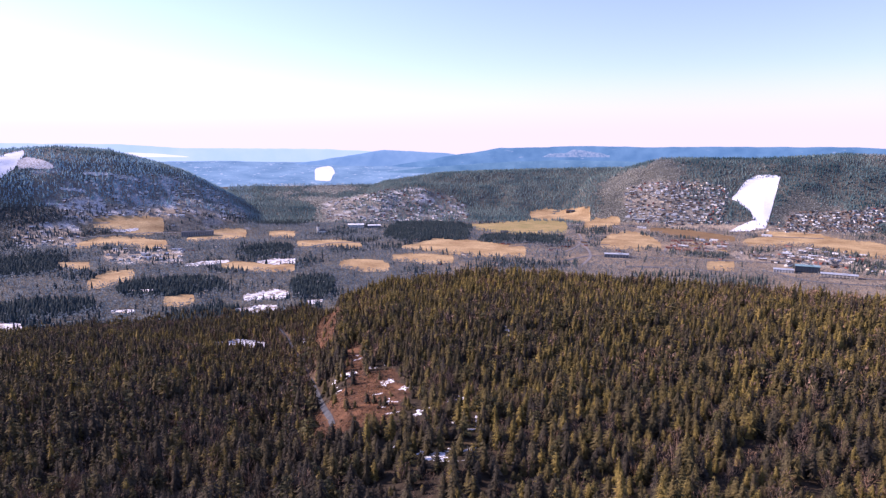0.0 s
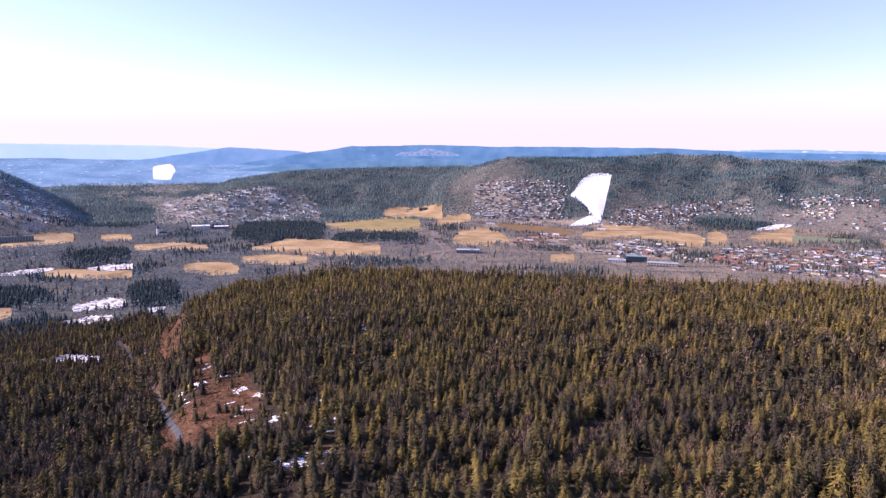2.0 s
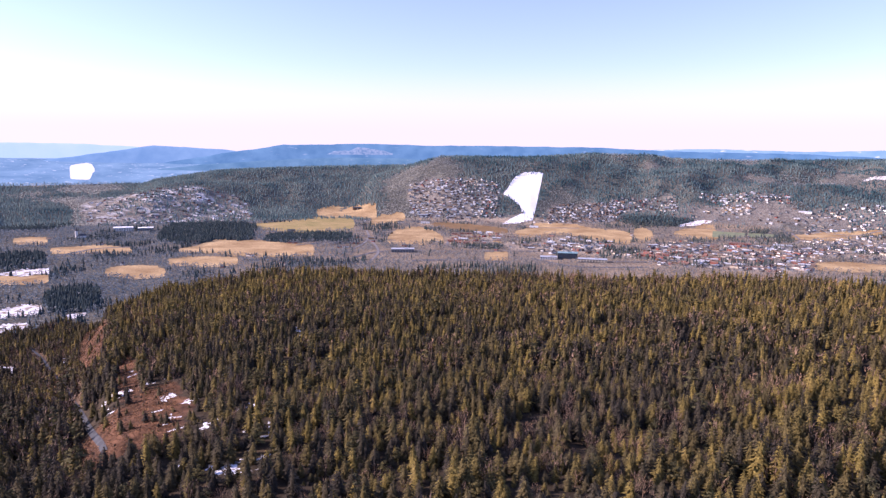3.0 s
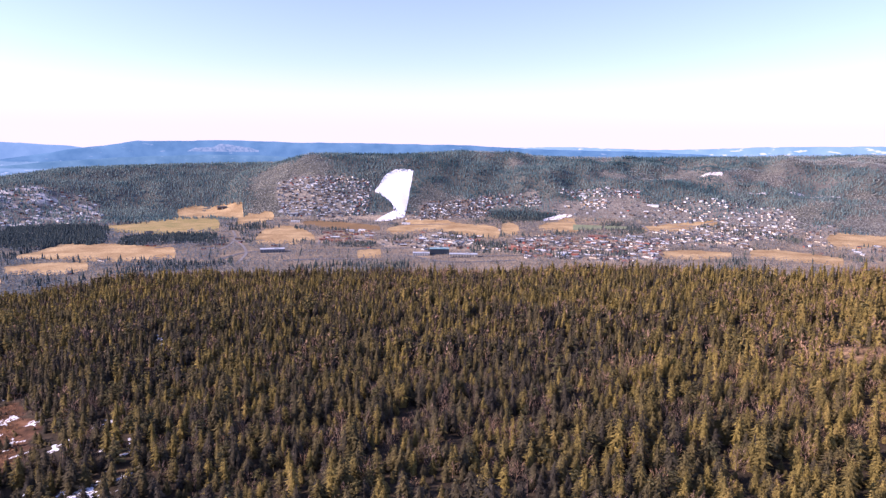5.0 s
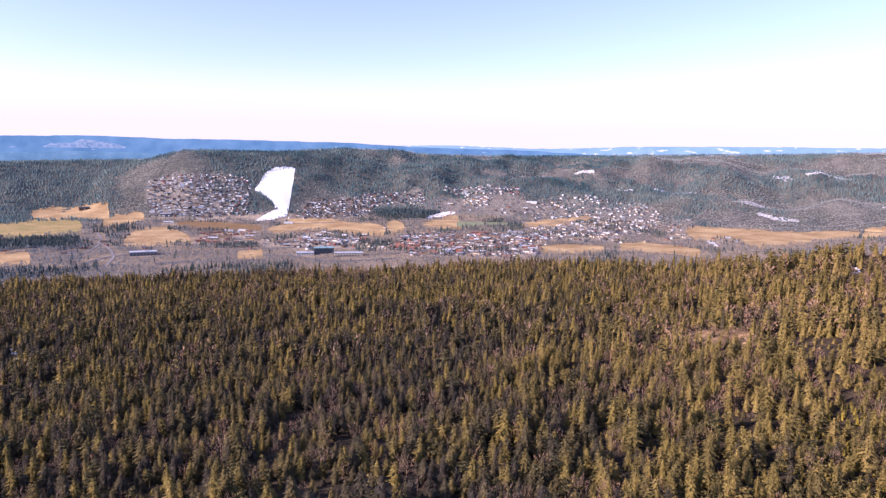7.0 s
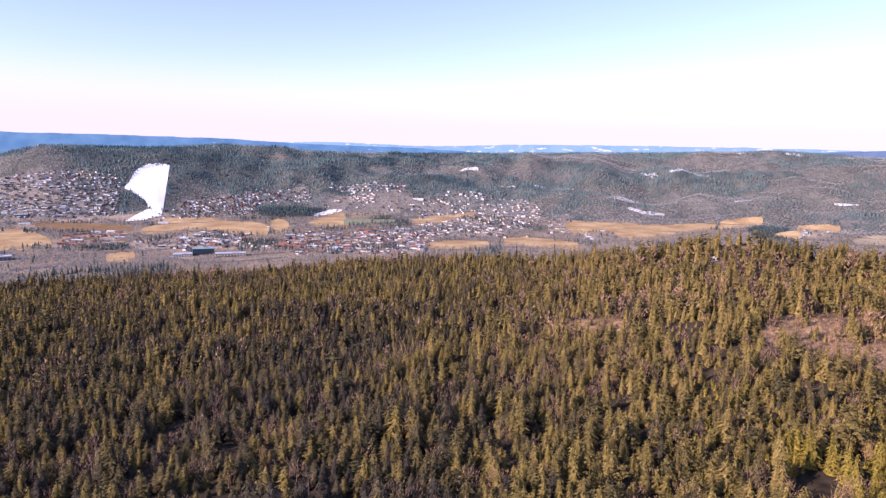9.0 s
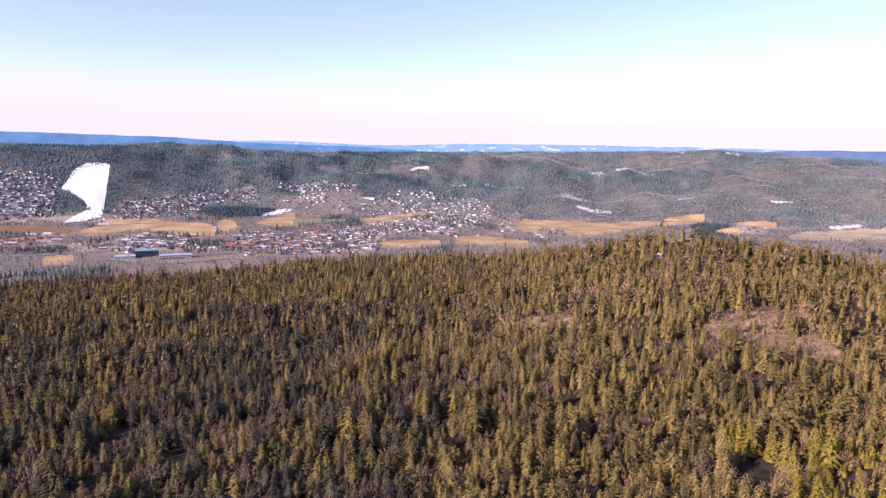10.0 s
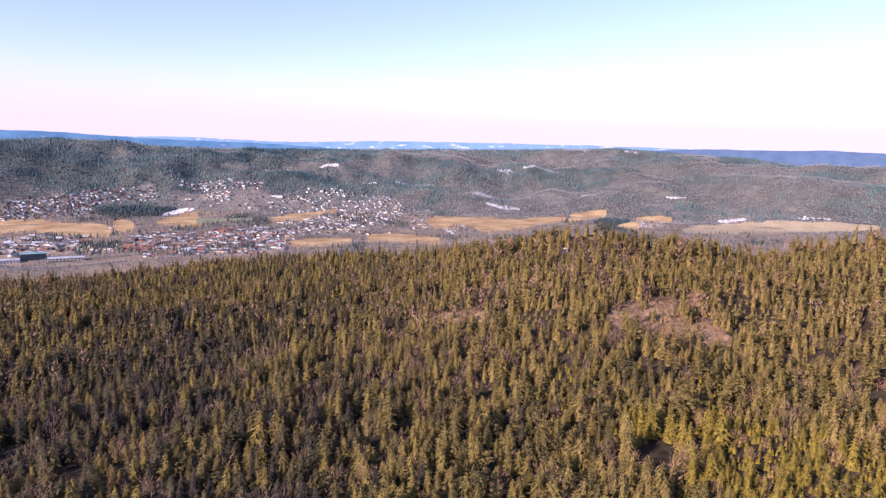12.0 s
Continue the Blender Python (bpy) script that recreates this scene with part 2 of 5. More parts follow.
HAZED_VALLEY_SPRUCE = leaf_material("hazed_valley_needles", [(0.042, 0.068, 0.080), (0.070, 0.095, 0.098), (0.12, 0.13, 0.105)], glow=0.3, grain=(0.65, 1.35))
# pale blue-grey twigs: airlight over the far hills is put into the colour
HAZED_HILL_TWIGS = leaf_material("hazed_hill_twigs", [(0.25, 0.29, 0.295), (0.40, 0.41, 0.38), (0.55, 0.505, 0.42)], glow=0.5, grain=(0.7, 1.3))
BRUSH = leaf_material("rusty_brush", [(0.10, 0.055, 0.032), (0.19, 0.095, 0.045), (0.27, 0.15, 0.075)], glow=0.0)
BARK = plain_material("bark", (0.13, 0.085, 0.06), 0.95, 0.3, 0.1, 0.5)


# ---- meshes ----
def mesh_object(name, verts, faces, material, parent=None, label="", smooth=False):
    me = bpy.data.meshes.new(name)
    me.from_pydata([tuple(v) for v in verts], [], faces)
    me.update()
    me.materials.append(material)
    if smooth:
        me.shade_smooth()
    ob = new(name, me)
    if parent:
        ob.parent = parent
    if label:
        ob["label"] = label
    return ob


def triangles_object(name, co, tri, material, tone=None):
    """One joined mesh of many triangles, with a tone for each corner point."""
    me = bpy.data.meshes.new(name)
    co, tri = np.ascontiguousarray(co, np.float32), np.ascontiguousarray(tri, np.int32)
    me.vertices.add(len(co))
    me.vertices.foreach_set("co", co.ravel())
    me.loops.add(tri.size)
    me.loops.foreach_set("vertex_index", tri.ravel())
    me.polygons.add(len(tri))
    me.polygons.foreach_set("loop_start", np.arange(0, tri.size, 3, dtype=np.int32))
    me.update(calc_edges=True)
    if tone is not None:
        me.attributes.new("tone", "FLOAT", "POINT").data.foreach_set("value", np.ascontiguousarray(tone, np.float32))
    me.materials.append(material)
    return new(name, me)


def sheet(name, az, radii, z, material, cover=None, smooth=True):
    """A grid over the land: columns by azimuth, rows by range (radii and z: rows x columns)."""
    rows, cols = radii.shape
    a = np.radians(az)[None, :]
    co = np.stack([-np.sin(a) * radii, np.cos(a) * radii, z], -1).reshape(-1, 3)
    k = np.arange(rows * cols).reshape(rows, cols)
    q = np.stack([k[:-1, :-1], k[:-1, 1:], k[1:, 1:], k[1:, :-1]], -1).reshape(-1, 4)[:, ::-1]
    me = bpy.data.meshes.new(name)
    me.from_pydata(co.tolist(), [], q.tolist())
    if cover is not None:
        c = cover.reshape(-1, 4)
        me.attributes.new("cover", "FLOAT_COLOR", "POINT").data.foreach_set("color", np.ascontiguousarray(c, np.float32).ravel())
    me.update()
    if me.polygons[len(me.polygons) // 2].normal.z < 0:
        me.flip_normals()
    me.materials.append(material)
    if smooth:
        me.shade_smooth()
    return new(name, me)


# ---- fields, snow, roads: strips over the valley, as (azimuth, near range, far range) ----
STRIPS = []


def strip(name, label, category, material, stations, lift=0.5, rag=0.12, open_ground=True):
    az = [s[0] for s in stations]
    lo, hi = min(az), max(az)
    n = max(8, int((hi - lo) / 0.07))
    m = 8
    a = np.linspace(hi, lo, n)
    r0, r1 = along(a, az, [s[1] for s in stations]), along(a, az, [s[2] for s in stations])
    k = (r1 - r0) * rag
    seed = len(STRIPS) * 3
    r0 = r0 + k * 1.3 * (fnoise(a * 60, a * 0, 30, seed) - 0.5) + k * 0.8 * (vnoise(a * 60, a * 0, 6, seed + 5) - 0.5)
    r1 = r1 + k * 1.3 * (fnoise(a * 60, a * 0 + 9, 30, seed + 1) - 0.5) + k * 0.8 * (vnoise(a * 60, a * 0, 6, seed + 6) - 0.5)
    # ragged ends
    u = np.linspace(0, 1, n)
    ends = np.clip(np.minimum(u, 1 - u) * 55 + 0.25 * vnoise(a * 60, a * 0, 9, seed + 2), 0.0, 1) if rag > 0.05 else np.ones(n)
    c = (r0 + r1) / 2
    r0, r1 = c + (r0 - c) * np.maximum(ends, 0.05), c + (r1 - c) * np.maximum(ends, 0.05)
    m = int(np.clip((r1 - r0).max() / 14, 3, 40))
    v = np.linspace(0, 1, m)[:, None]
    radii = r0[None, :] + (r1 - r0)[None, :] * v
    ob = sheet(name, a, radii, ground_z(a[None, :], radii) + lift, material)
    if open_ground:
        STRIPS.append((lo, hi, a[::-1].copy(), r0[::-1].copy(), r1[::-1].copy()))
    return tagged(ob, label, category, kind="structure")


def in_strips(az, r):
    hit = np.zeros(np.shape(az), bool)
    for lo, hi, a, r0, r1 in STRIPS:
        sel = (az > lo) & (az < hi)
        near_, far_ = np.interp(az, a, r0), np.interp(az, a, r1)
        edge = 0.16 * (far_ - near_) * vnoise(az * 55, r, 16, 45) - 4
        hit |= sel & (r > near_ + edge) & (r < far_ - edge)
    return hit


def stubble(stations):
    return strip("field", "dry ochre stubble field on the valley floor", "field", STRAW, [(a, near - 38, far + 12) for a, near, far in stations])


def left_snow(stations):
    return strip("snow_patch", "left-over white snow patch on open ground", "snow patch", PATCHY_SNOW, stations, 1.0, 0.3)


def thin_snow(stations):
    return strip("snow_patch", "thin melting snow in a forest opening", "snow patch", THIN_SNOW, stations, 1.0, 0.5, False)


def country_road(stations):
    return strip("road", "grey country road through the valley", "road", ASPHALT, stations, 0.9, 0.0)


stubble([(37.9, 2556, 2596), (36.9, 2546, 2626), (35.5, 2490, 2620), (34.0, 2470, 2610), (32.8, 2502, 2582)])
stubble([(39.3, 2224, 2284), (38.3, 2234, 2382), (37.0, 2274, 2408), (35.6, 2214, 2404), (34.1, 2128, 2368), (32.6, 2116, 2272)])
stubble([(31.2, 2266, 2334), (29.9, 2270, 2414), (28.9, 2292, 2474), (27.4, 2312, 2488), (26.4, 2336, 2476)])
stubble([(24.6, 2338, 2426), (23.5, 2284, 2456), (22.4, 2272, 2418)])
stubble([(22.3, 2054, 2130), (18.7, 1982, 2158), (16.7, 1966, 2046)])
stubble([(13.3, 1952, 1980), (11.8, 1956, 2046), (10.4, 1902, 2172), (9.1, 1858, 2172), (6.8, 1822, 2104), (4.6, 1808, 2036), (2.2, 1810, 1962)])
stubble([(14.1, 1734, 1790), (12.5, 1706, 1822), (10.4, 1676, 1804), (8.6, 1708, 1782)])
stubble([(2.0, 2880, 3018), (0.7, 2830, 3066), (-1.1, 2826, 3034), (-3.2, 2766, 2974)])
stubble([(-2.7, 2518, 2792), (-3.9, 2574, 2840), (-5.1, 2660, 2840), (-5.7, 2764, 2816)])
stubble([(-4.1, 2030, 2120), (-4.8, 2024, 2336), (-5.8, 2030, 2432), (-6.9, 2040, 2468), (-8.1, 2042, 2366), (-9.1, 2040, 2162)])
stubble([(28.6, 1698, 1746), (26.9, 1646, 1738), (24.6, 1612, 1680), (22.5, 1610, 1668)])
stubble([(18.4, 1666, 1710), (17.4, 1634, 1724), (15.9, 1638, 1712), (14.8, 1668, 1698)])
stubble([(38.6, 1538, 1592), (37.6, 1538, 1666), (36.9, 1560, 1704), (35.2, 1628, 1700)])
stubble([(33.2, 1300, 1338), (32.1, 1290, 1354), (30.8, 1312, 1348)])
stubble([(-15.3, 2246, 2360), (-16.1, 2204, 2444), (-17.2, 2246, 2622), (-18.6, 2308, 2652), (-19.5, 2324, 2618), (-20.8, 2274, 2558), (-22.4, 2210, 2508), (-23.9, 2154, 2484), (-25.3, 2132, 2406)])
stubble([(-25.4, 2210, 2552), (-26.1, 2186, 2666), (-27.0, 2288, 2452)])
stubble([(-28.6, 2408, 2500), (-29.4, 2368, 2638), (-30.6, 2318, 2716), (-31.6, 2312, 2726), (-32.1, 2346, 2504)])
stubble([(-37.3, 2508, 2616), (-39.1, 2512, 2722), (-40.8, 2584, 2758), (-42.4, 2716, 2804), (-43.2, 2776, 2810)])
stubble([(-50.9, 2426, 2652), (-51.7, 2254, 2724), (-53.1, 2360, 2718), (-54.4, 2414, 2702), (-56.0, 2206, 2712), (-57.1, 2220, 2702), (-58.9, 2352, 2718), (-60.6, 2512, 2772), (-62.3, 2674, 2838), (-63.2, 2720, 2864)])
stubble([(-63.3, 2670, 2852), (-64.5, 2750, 2922), (-65.5, 2852, 2948), (-66.5, 2904, 2972)])
stubble([(-45.7, 1952, 2088), (-47.7, 1970, 2144), (-50.0, 1950, 2100), (-52.2, 1928, 2052)])
stubble([(-39.0, 1850, 1926), (-41.1, 1862, 1998), (-44.4, 1934, 1998)])
stubble([(-68.9, 2810, 2878), (-70.5, 2794, 2914), (-71.8, 2866, 2910)])
stubble([(-12.7, 1718, 1814), (-14.8, 1718, 1850)])
stubble([(-67.3, 2530, 2682), (-69.2, 2522, 2722)])
stubble([(18.7, 1638, 1690), (16.3, 1570, 1694), (14.3, 1582, 1646)])
stubble([(40.5, 1874, 1922), (38.3, 1778, 1874)])
strip("field", "wide yellow-green meadow beside the spruce hill", "field", MEADOW, [(7.1, 2492, 2648), (5.5, 2376, 2682), (3.7, 2298, 2764), (1.7, 2276, 2820), (0.2, 2300, 2818), (-1.3, 2350, 2752)])
strip("field", "pale yellow-grey field along the far valley road", "field", PALE_FIELD, [(-72.6, 2486, 2694), (-76.2, 2566, 2882), (-79.4, 2734, 2942), (-86.4, 2910, 2970)])
strip("field", "brown ploughed field below the hillside houses", "field", PLOUGHED, [(-8.1, 2506, 2644), (-9.3, 2408, 2656), (-11.2, 2318, 2600), (-13.3, 2292, 2510), (-14.8, 2312, 2426)])
strip("sports_pitch", "green turf sports pitch in the village", "sports pitch", TURF, [(-31.6, 2402, 2610), (-34.0, 2466, 2602)], 1.0, 0.0)
strip("sports_pitch", "green turf sports pitch in the village", "sports pitch", TURF, [(-34.2, 2466, 2602), (-36.1, 2498, 2598)], 1.0, 0.0)
left_snow([(26.9, 1266, 1326), (25.1, 1266, 1354), (23.1, 1270, 1354)])
left_snow([(27.8, 1166, 1194), (26.0, 1154, 1210), (24.1, 1170, 1214)])
left_snow([(29.5, 882, 902), (27.6, 874, 930), (25.1, 878, 922)])
left_snow([(35.7, 1430, 1454), (33.8, 1410, 1438)])
left_snow([(37.1, 1242, 1270), (35.4, 1234, 1258)])
left_snow([(44.5, 1190, 1254), (43.1, 1186, 1234)])
left_snow([(21.7, 1198, 1234), (20.2, 1218, 1242)])
left_snow([(25.7, 1712, 1744), (24.2, 1682, 1768), (22.4, 1680, 1770)])
left_snow([(31.4, 1710, 1750), (29.6, 1708, 1780), (27.9, 1748, 1782)])
left_snow([(-29.0, 2678, 2726), (-30.3, 2726, 2778), (-31.5, 2762, 2786)])
thin_snow([(38.3, 2934, 2958), (36.3, 2914, 2938), (34.5, 2906, 2934)])
thin_snow([(39.9, 2822, 2838), (38.2, 2806, 2826)])
thin_snow([(40.9, 2738, 2746), (38.0, 2682, 2698), (36.2, 2650, 2662)])
thin_snow([(36.7, 2466, 2490), (34.7, 2474, 2498)])
thin_snow([(-54.9, 3082, 3102), (-57.1, 3094, 3110)])
thin_snow([(-45.2, 3194, 3218), (-46.7, 3194, 3222)])
thin_snow([(-56.1, 2974, 3006), (-57.6, 2906, 2958), (-59.1, 2898, 2934)])
thin_snow([(-64.3, 3170, 3198), (-65.7, 3174, 3202)])
thin_snow([(-80.9, 2970, 2994), (-83.2, 2982, 3010)])
thin_snow([(-75.3, 2874, 2914), (-77.4, 2918, 2946)])
thin_snow([(-83.6, 3514, 3542), (-85.1, 3474, 3510)])
thin_snow([(-41.4, 3398, 3422), (-43.3, 3374, 3414)])
thin_snow([(-48.2, 3230, 3270), (-49.2, 3234, 3278)])
thin_snow([(-49.5, 3190, 3210), (-51.6, 3206, 3222)])
thin_snow([(-54.5, 3106, 3138), (-57.6, 3122, 3146)])
thin_snow([(-67.6, 4034, 4100), (-68.8, 4050, 4110)])
thin_snow([(-57.0, 3550, 3600), (-58.4, 3534, 3586)])
thin_snow([(-59.2, 3570, 3602), (-60.9, 3602, 3638), (-62.3, 3538, 3598)])
thin_snow([(-71.2, 3194, 3210), (-72.8, 3194, 3222)])
thin_snow([(-63.0, 4118, 4180), (-64.8, 4122, 4180)])
strip("ski_run", "wide white ski run between trees on the hillside", "ski run", SNOW, [(-14.3, 2934, 2960), (-14.56, 2926, 3000), (-14.88, 2900, 3062), (-15.2, 2872, 3105), (-15.74, 2830, 3146), (-15.97, 2752, 3160), (-16.16, 2692, 3170), (-16.82, 2682, 3178), (-17.04, 2778, 3174), (-17.27, 2910, 3176), (-17.54, 3108, 3172), (-17.63, 3154, 3170)], 1.5, 0.025)
strip("ski_run", "snowy run-out at the foot of the ski hill", "ski run", SNOW, [(-14.27, 2600, 2626), (-14.85, 2610, 2704), (-15.5, 2630, 2742), (-16.15, 2664, 2770)], 2.2, 0.02)
strip("ski_run", "white ski run on the shaded hill across the valley", "ski run", SNOW, [(46.5, 2860, 3190), (43.5, 2914, 3190), (42.7, 3002, 3234), (42.0, 3162, 3270)], 1.5, 0.12)
strip("ski_run", "patchy snow beside the ski run", "ski run", THIN_SNOW, [(42.5, 3002, 3102), (41.8, 3010, 3138), (40.2, 2978, 3006)], 2.5, 0.2)
strip("ski_run", "small bright ski run on a far knoll", "ski run", SNOW, [(20.62, 3960, 4330), (20.5, 3925, 4420), (20.3, 3915, 4440), (19.9, 3910, 4470), (19.5, 3905, 4490), (19.3, 3920, 4490), (19.2, 4010, 4470), (19.1, 4120, 4440), (18.95, 4180, 4290)], 24.0, 0.04)
country_road([(-20.8, 1690, 1704), (-26.8, 1748, 1762), (-31.3, 1864, 1878), (-38.7, 2024, 2038)])
country_road([(-12.7, 2530, 2544), (-17.0, 2490, 2504), (-20.9, 2495, 2509)])
country_road([(6.4, 2370, 2384), (1.0, 2178, 2192), (-2.6, 2178, 2192)])
country_road([(-6.3, 1655, 1680), (-10.3, 1675, 1695), (-15.0, 1655, 1670)])
country_road([(3.8, 1975, 1990), (-1.1, 2066, 2081), (-4.9, 2058, 2072)])

# ---- clearings on the wooded hill: (azimuth, range, half width across, half depth along, what grows there) ----
CLEARINGS = []


def clearing(kind, az, r, wide, deep_):
    CLEARINGS.append((az, r, wide, deep_, kind))


clearing("felled", 18.1, 396, 26, 52)
clearing("felled", 15.9, 400, 20, 60)
clearing("felled", 17.6, 500, 8, 70)
clearing("felled", 19.9, 850, 16, 190)
clearing("snow", 18.6, 470, 12, 16)
clearing("snow", 19.3, 440, 7, 10)
clearing("snow", 17.2, 505, 6, 12)
clearing("snow", 15.6, 470, 9, 6)
clearing("snow", 11.2, 345, 12, 10)
clearing("snow", 12.6, 310, 10, 8)
clearing("snow", 21.8, 905, 12, 26)
clearing("snow", 19.8, 466, 9, 6)
clearing("snow", 15.4, 400, 4, 9)
clearing("snow", 14.7, 422, 7, 8)
clearing("snow", 14.5, 370, 11, 14)
clearing("snow", 13.0, 402, 5, 6)
clearing("snow", 3.8, 530, 7, 26)
clearing("snow", 5.5, 410, 5, 6)
clearing("snow", 8.4, 365, 6, 8)
clearing("snow", 7.7, 326, 12, 14)
clearing("snow", 9.3, 290, 14, 14)
clearing("snow", 15.0, 510, 5, 6)
clearing("snow", 11.9, 650, 10, 8)
clearing("snow", 19.2, 630, 6, 8)
clearing("snow", -61.0, 566, 9, 8)
clearing("snow", -63.0, 560, 7, 8)
clearing("snow", -80.3, 442, 8, 8)
clearing("gap", -72.3, 264, 8, 15)
clearing("gap", -74.2, 286, 10, 5)
clearing("snow", -72.6, 250, 5, 5)
clearing("heath", -70.6, 420, 22, 36)
clearing("heath", -74.8, 404, 16, 26)
clearing("heath", -54.0, 432, 20, 18)
clearing("snow", -72.0, 252, 4, 4)
clearing("gap", -30.0, 520, 10, 16)
clearing("gap", -22.0, 430, 8, 12)
clearing("birch", -51.4, 420, 40, 26)
clearing("birch", -73.0, 436, 34, 40)
clearing("birch", -6.3, 428, 26, 16)
clearing("young", -80.0, 275, 44, 30)
clearing("birch", -58, 470, 40, 22)
clearing("birch", -69, 380, 14, 26)
clearing("birch", 22.0, 640, 14, 140)
clearing("birch", 41.0, 300, 22, 20)
clearing("birch", -20, 830, 60, 40)
clearing("birch", -36, 400, 24, 14)
clearing("birch", 24.3, 950, 40, 60)
clearing("birch", 36.0, 1060, 70, 60)
clearing("birch", -7, 900, 90, 30)
clearing("birch", -33, 830, 80, 40)
clearing("birch", -66, 520, 30, 40)
clearing("birch", -27, 300, 12, 12)
ROAD_LINE = [(19.6, 372), (19.9, 396), (20.6, 456), (21.6, 594), (22.3, 735), (23.2, 910), (24.0, 1020), (24.9, 1100)]


def in_clearing(x, y, kinds, grow=1.0):
    hit = np.zeros(np.shape(x), bool)
    for az, r, w, d, kind in CLEARINGS:
        if kind in kinds:
            a = math.radians(az)
            ax, ay = -math.sin(a), math.cos(a)
            u, v = x * ax + y * ay - r, -x * ay + y * ax
            wob = 0.65 + 0.8 * vnoise(x, y, 14, 41)
            hit |= (u / (d * grow)) ** 2 + (v / (w * grow)) ** 2 < wob
    return hit


def near_road(az, r, margin):
    mid = np.interp(r, [p[1] for p in ROAD_LINE], [p[0] for p in ROAD_LINE])
    return (np.abs(az - mid) * np.pi / 180 * r < margin) & (r > 372) & (r < 1120)


# ---- where the houses stand: (azimuth from, to, range from, to at either end, how many, kind) ----
QUARTERS = []


def quarter_of(*row):
    QUARTERS.append(row)


quarter_of("hillside quarter beside the ski run", -6.0, -14.2, 2722, 3150, 2726, 3080, 400, "mixed")
quarter_of("quarter under the wooded ski hill", -18.2, -24.6, 2660, 2870, 2720, 2930, 240, "dark")
quarter_of("quarter on the low hill", 20.3, 7.3, 2722, 3500, 2694, 3250, 330, "mixed")
quarter_of("quarter on the shaded hill", 40.6, 26.3, 2560, 2840, 2600, 3150, 260, "shade")
quarter_of("red row by the railway", -9.8, -14.3, 1960, 2260, 2010, 2330, 34, "row")
quarter_of("village edge by the halls", -17.4, -24.0, 1850, 2200, 1950, 2340, 46, "mixed")
quarter_of("upper village", -30.3, -37.3, 2970, 3060, 2962, 3110, 90, "mixed")
quarter_of("orange terrace", -32.2, -34.5, 2874, 2960, 2870, 2938, 34, "orange")
quarter_of("white village", -38.0, -49.2, 2200, 3000, 2400, 3080, 430, "white")
quarter_of("white village edge", -49.5, -51.8, 2250, 2860, 2290, 2880, 22, "white")
quarter_of("lower village", -26.4, -39.5, 1670, 2170, 1720, 2250, 320, "red")
quarter_of("forest edge quarter", -23.3, -28.8, 2818, 2950, 2870, 3030, 80, "mixed")
quarter_of("farms in the field", -52.3, -55.5, 2130, 2350, 2200, 2430, 12, "mixed")
quarter_of("far farms", -67.8, -71.4, 2500, 2760, 2590, 2830, 10, "white")
quarter_of("far hamlet", -80.5, -82.8, 2946, 3000, 2966, 3015, 9, "white")
quarter_of("hamlet among trees", 37.4, 31.3, 1830, 2150, 1750, 2050, 26, "shade")
quarter_of("terraces along the railway", -14.0, -27.0, 1880, 2090, 1790, 2030, 70, "red")
quarter_of("lower terraces", -37.5, -46.0, 2020, 2260, 2130, 2400, 60, "white")
quarter_of("gardens below the ski hill", -9.0, -24.0, 2600, 2760, 2640, 2760, 50, "dark")
quarter_of("upper gardens", -28.0, -38.5, 2770, 2960, 2780, 2950, 34, "mixed")
quarter_of("scattered farms", 42, -4, 1500, 2500, 1650, 2750, 60, "farm")
quarter_of("scattered homesteads", -4, -52, 1700, 2800, 1950, 3000, 70, "farm")
quarter_of("quarter at the foot of the shaded hill", 43.3, 38.6, 2290, 2600, 2200, 2580, 40, "shade")


def in_quarters(az, r):
    hit = np.zeros(np.shape(az), bool)
    for _, a0, a1, r00, r01, r10, r11, n, kind in QUARTERS:
        if kind == "farm":
            continue
        u = (az - a0) / (a1 - a0)
        w = (r - (r00 + (r10 - r00) * u)) / ((r01 - r00) + (r11 - r10 - r01 + r00) * u)
        x, y = -np.sin(np.radians(az)) * r, np.cos(np.radians(az)) * r
        edge = 1.15 - 0.75 * fnoise(x, y, 170, 91 + n)
        hit |= (np.abs(2 * u - 1) ** 5 + np.abs(2 * w - 1) ** 5 < edge) & (np.abs(2 * w - 1) < 1.2)
    return hit


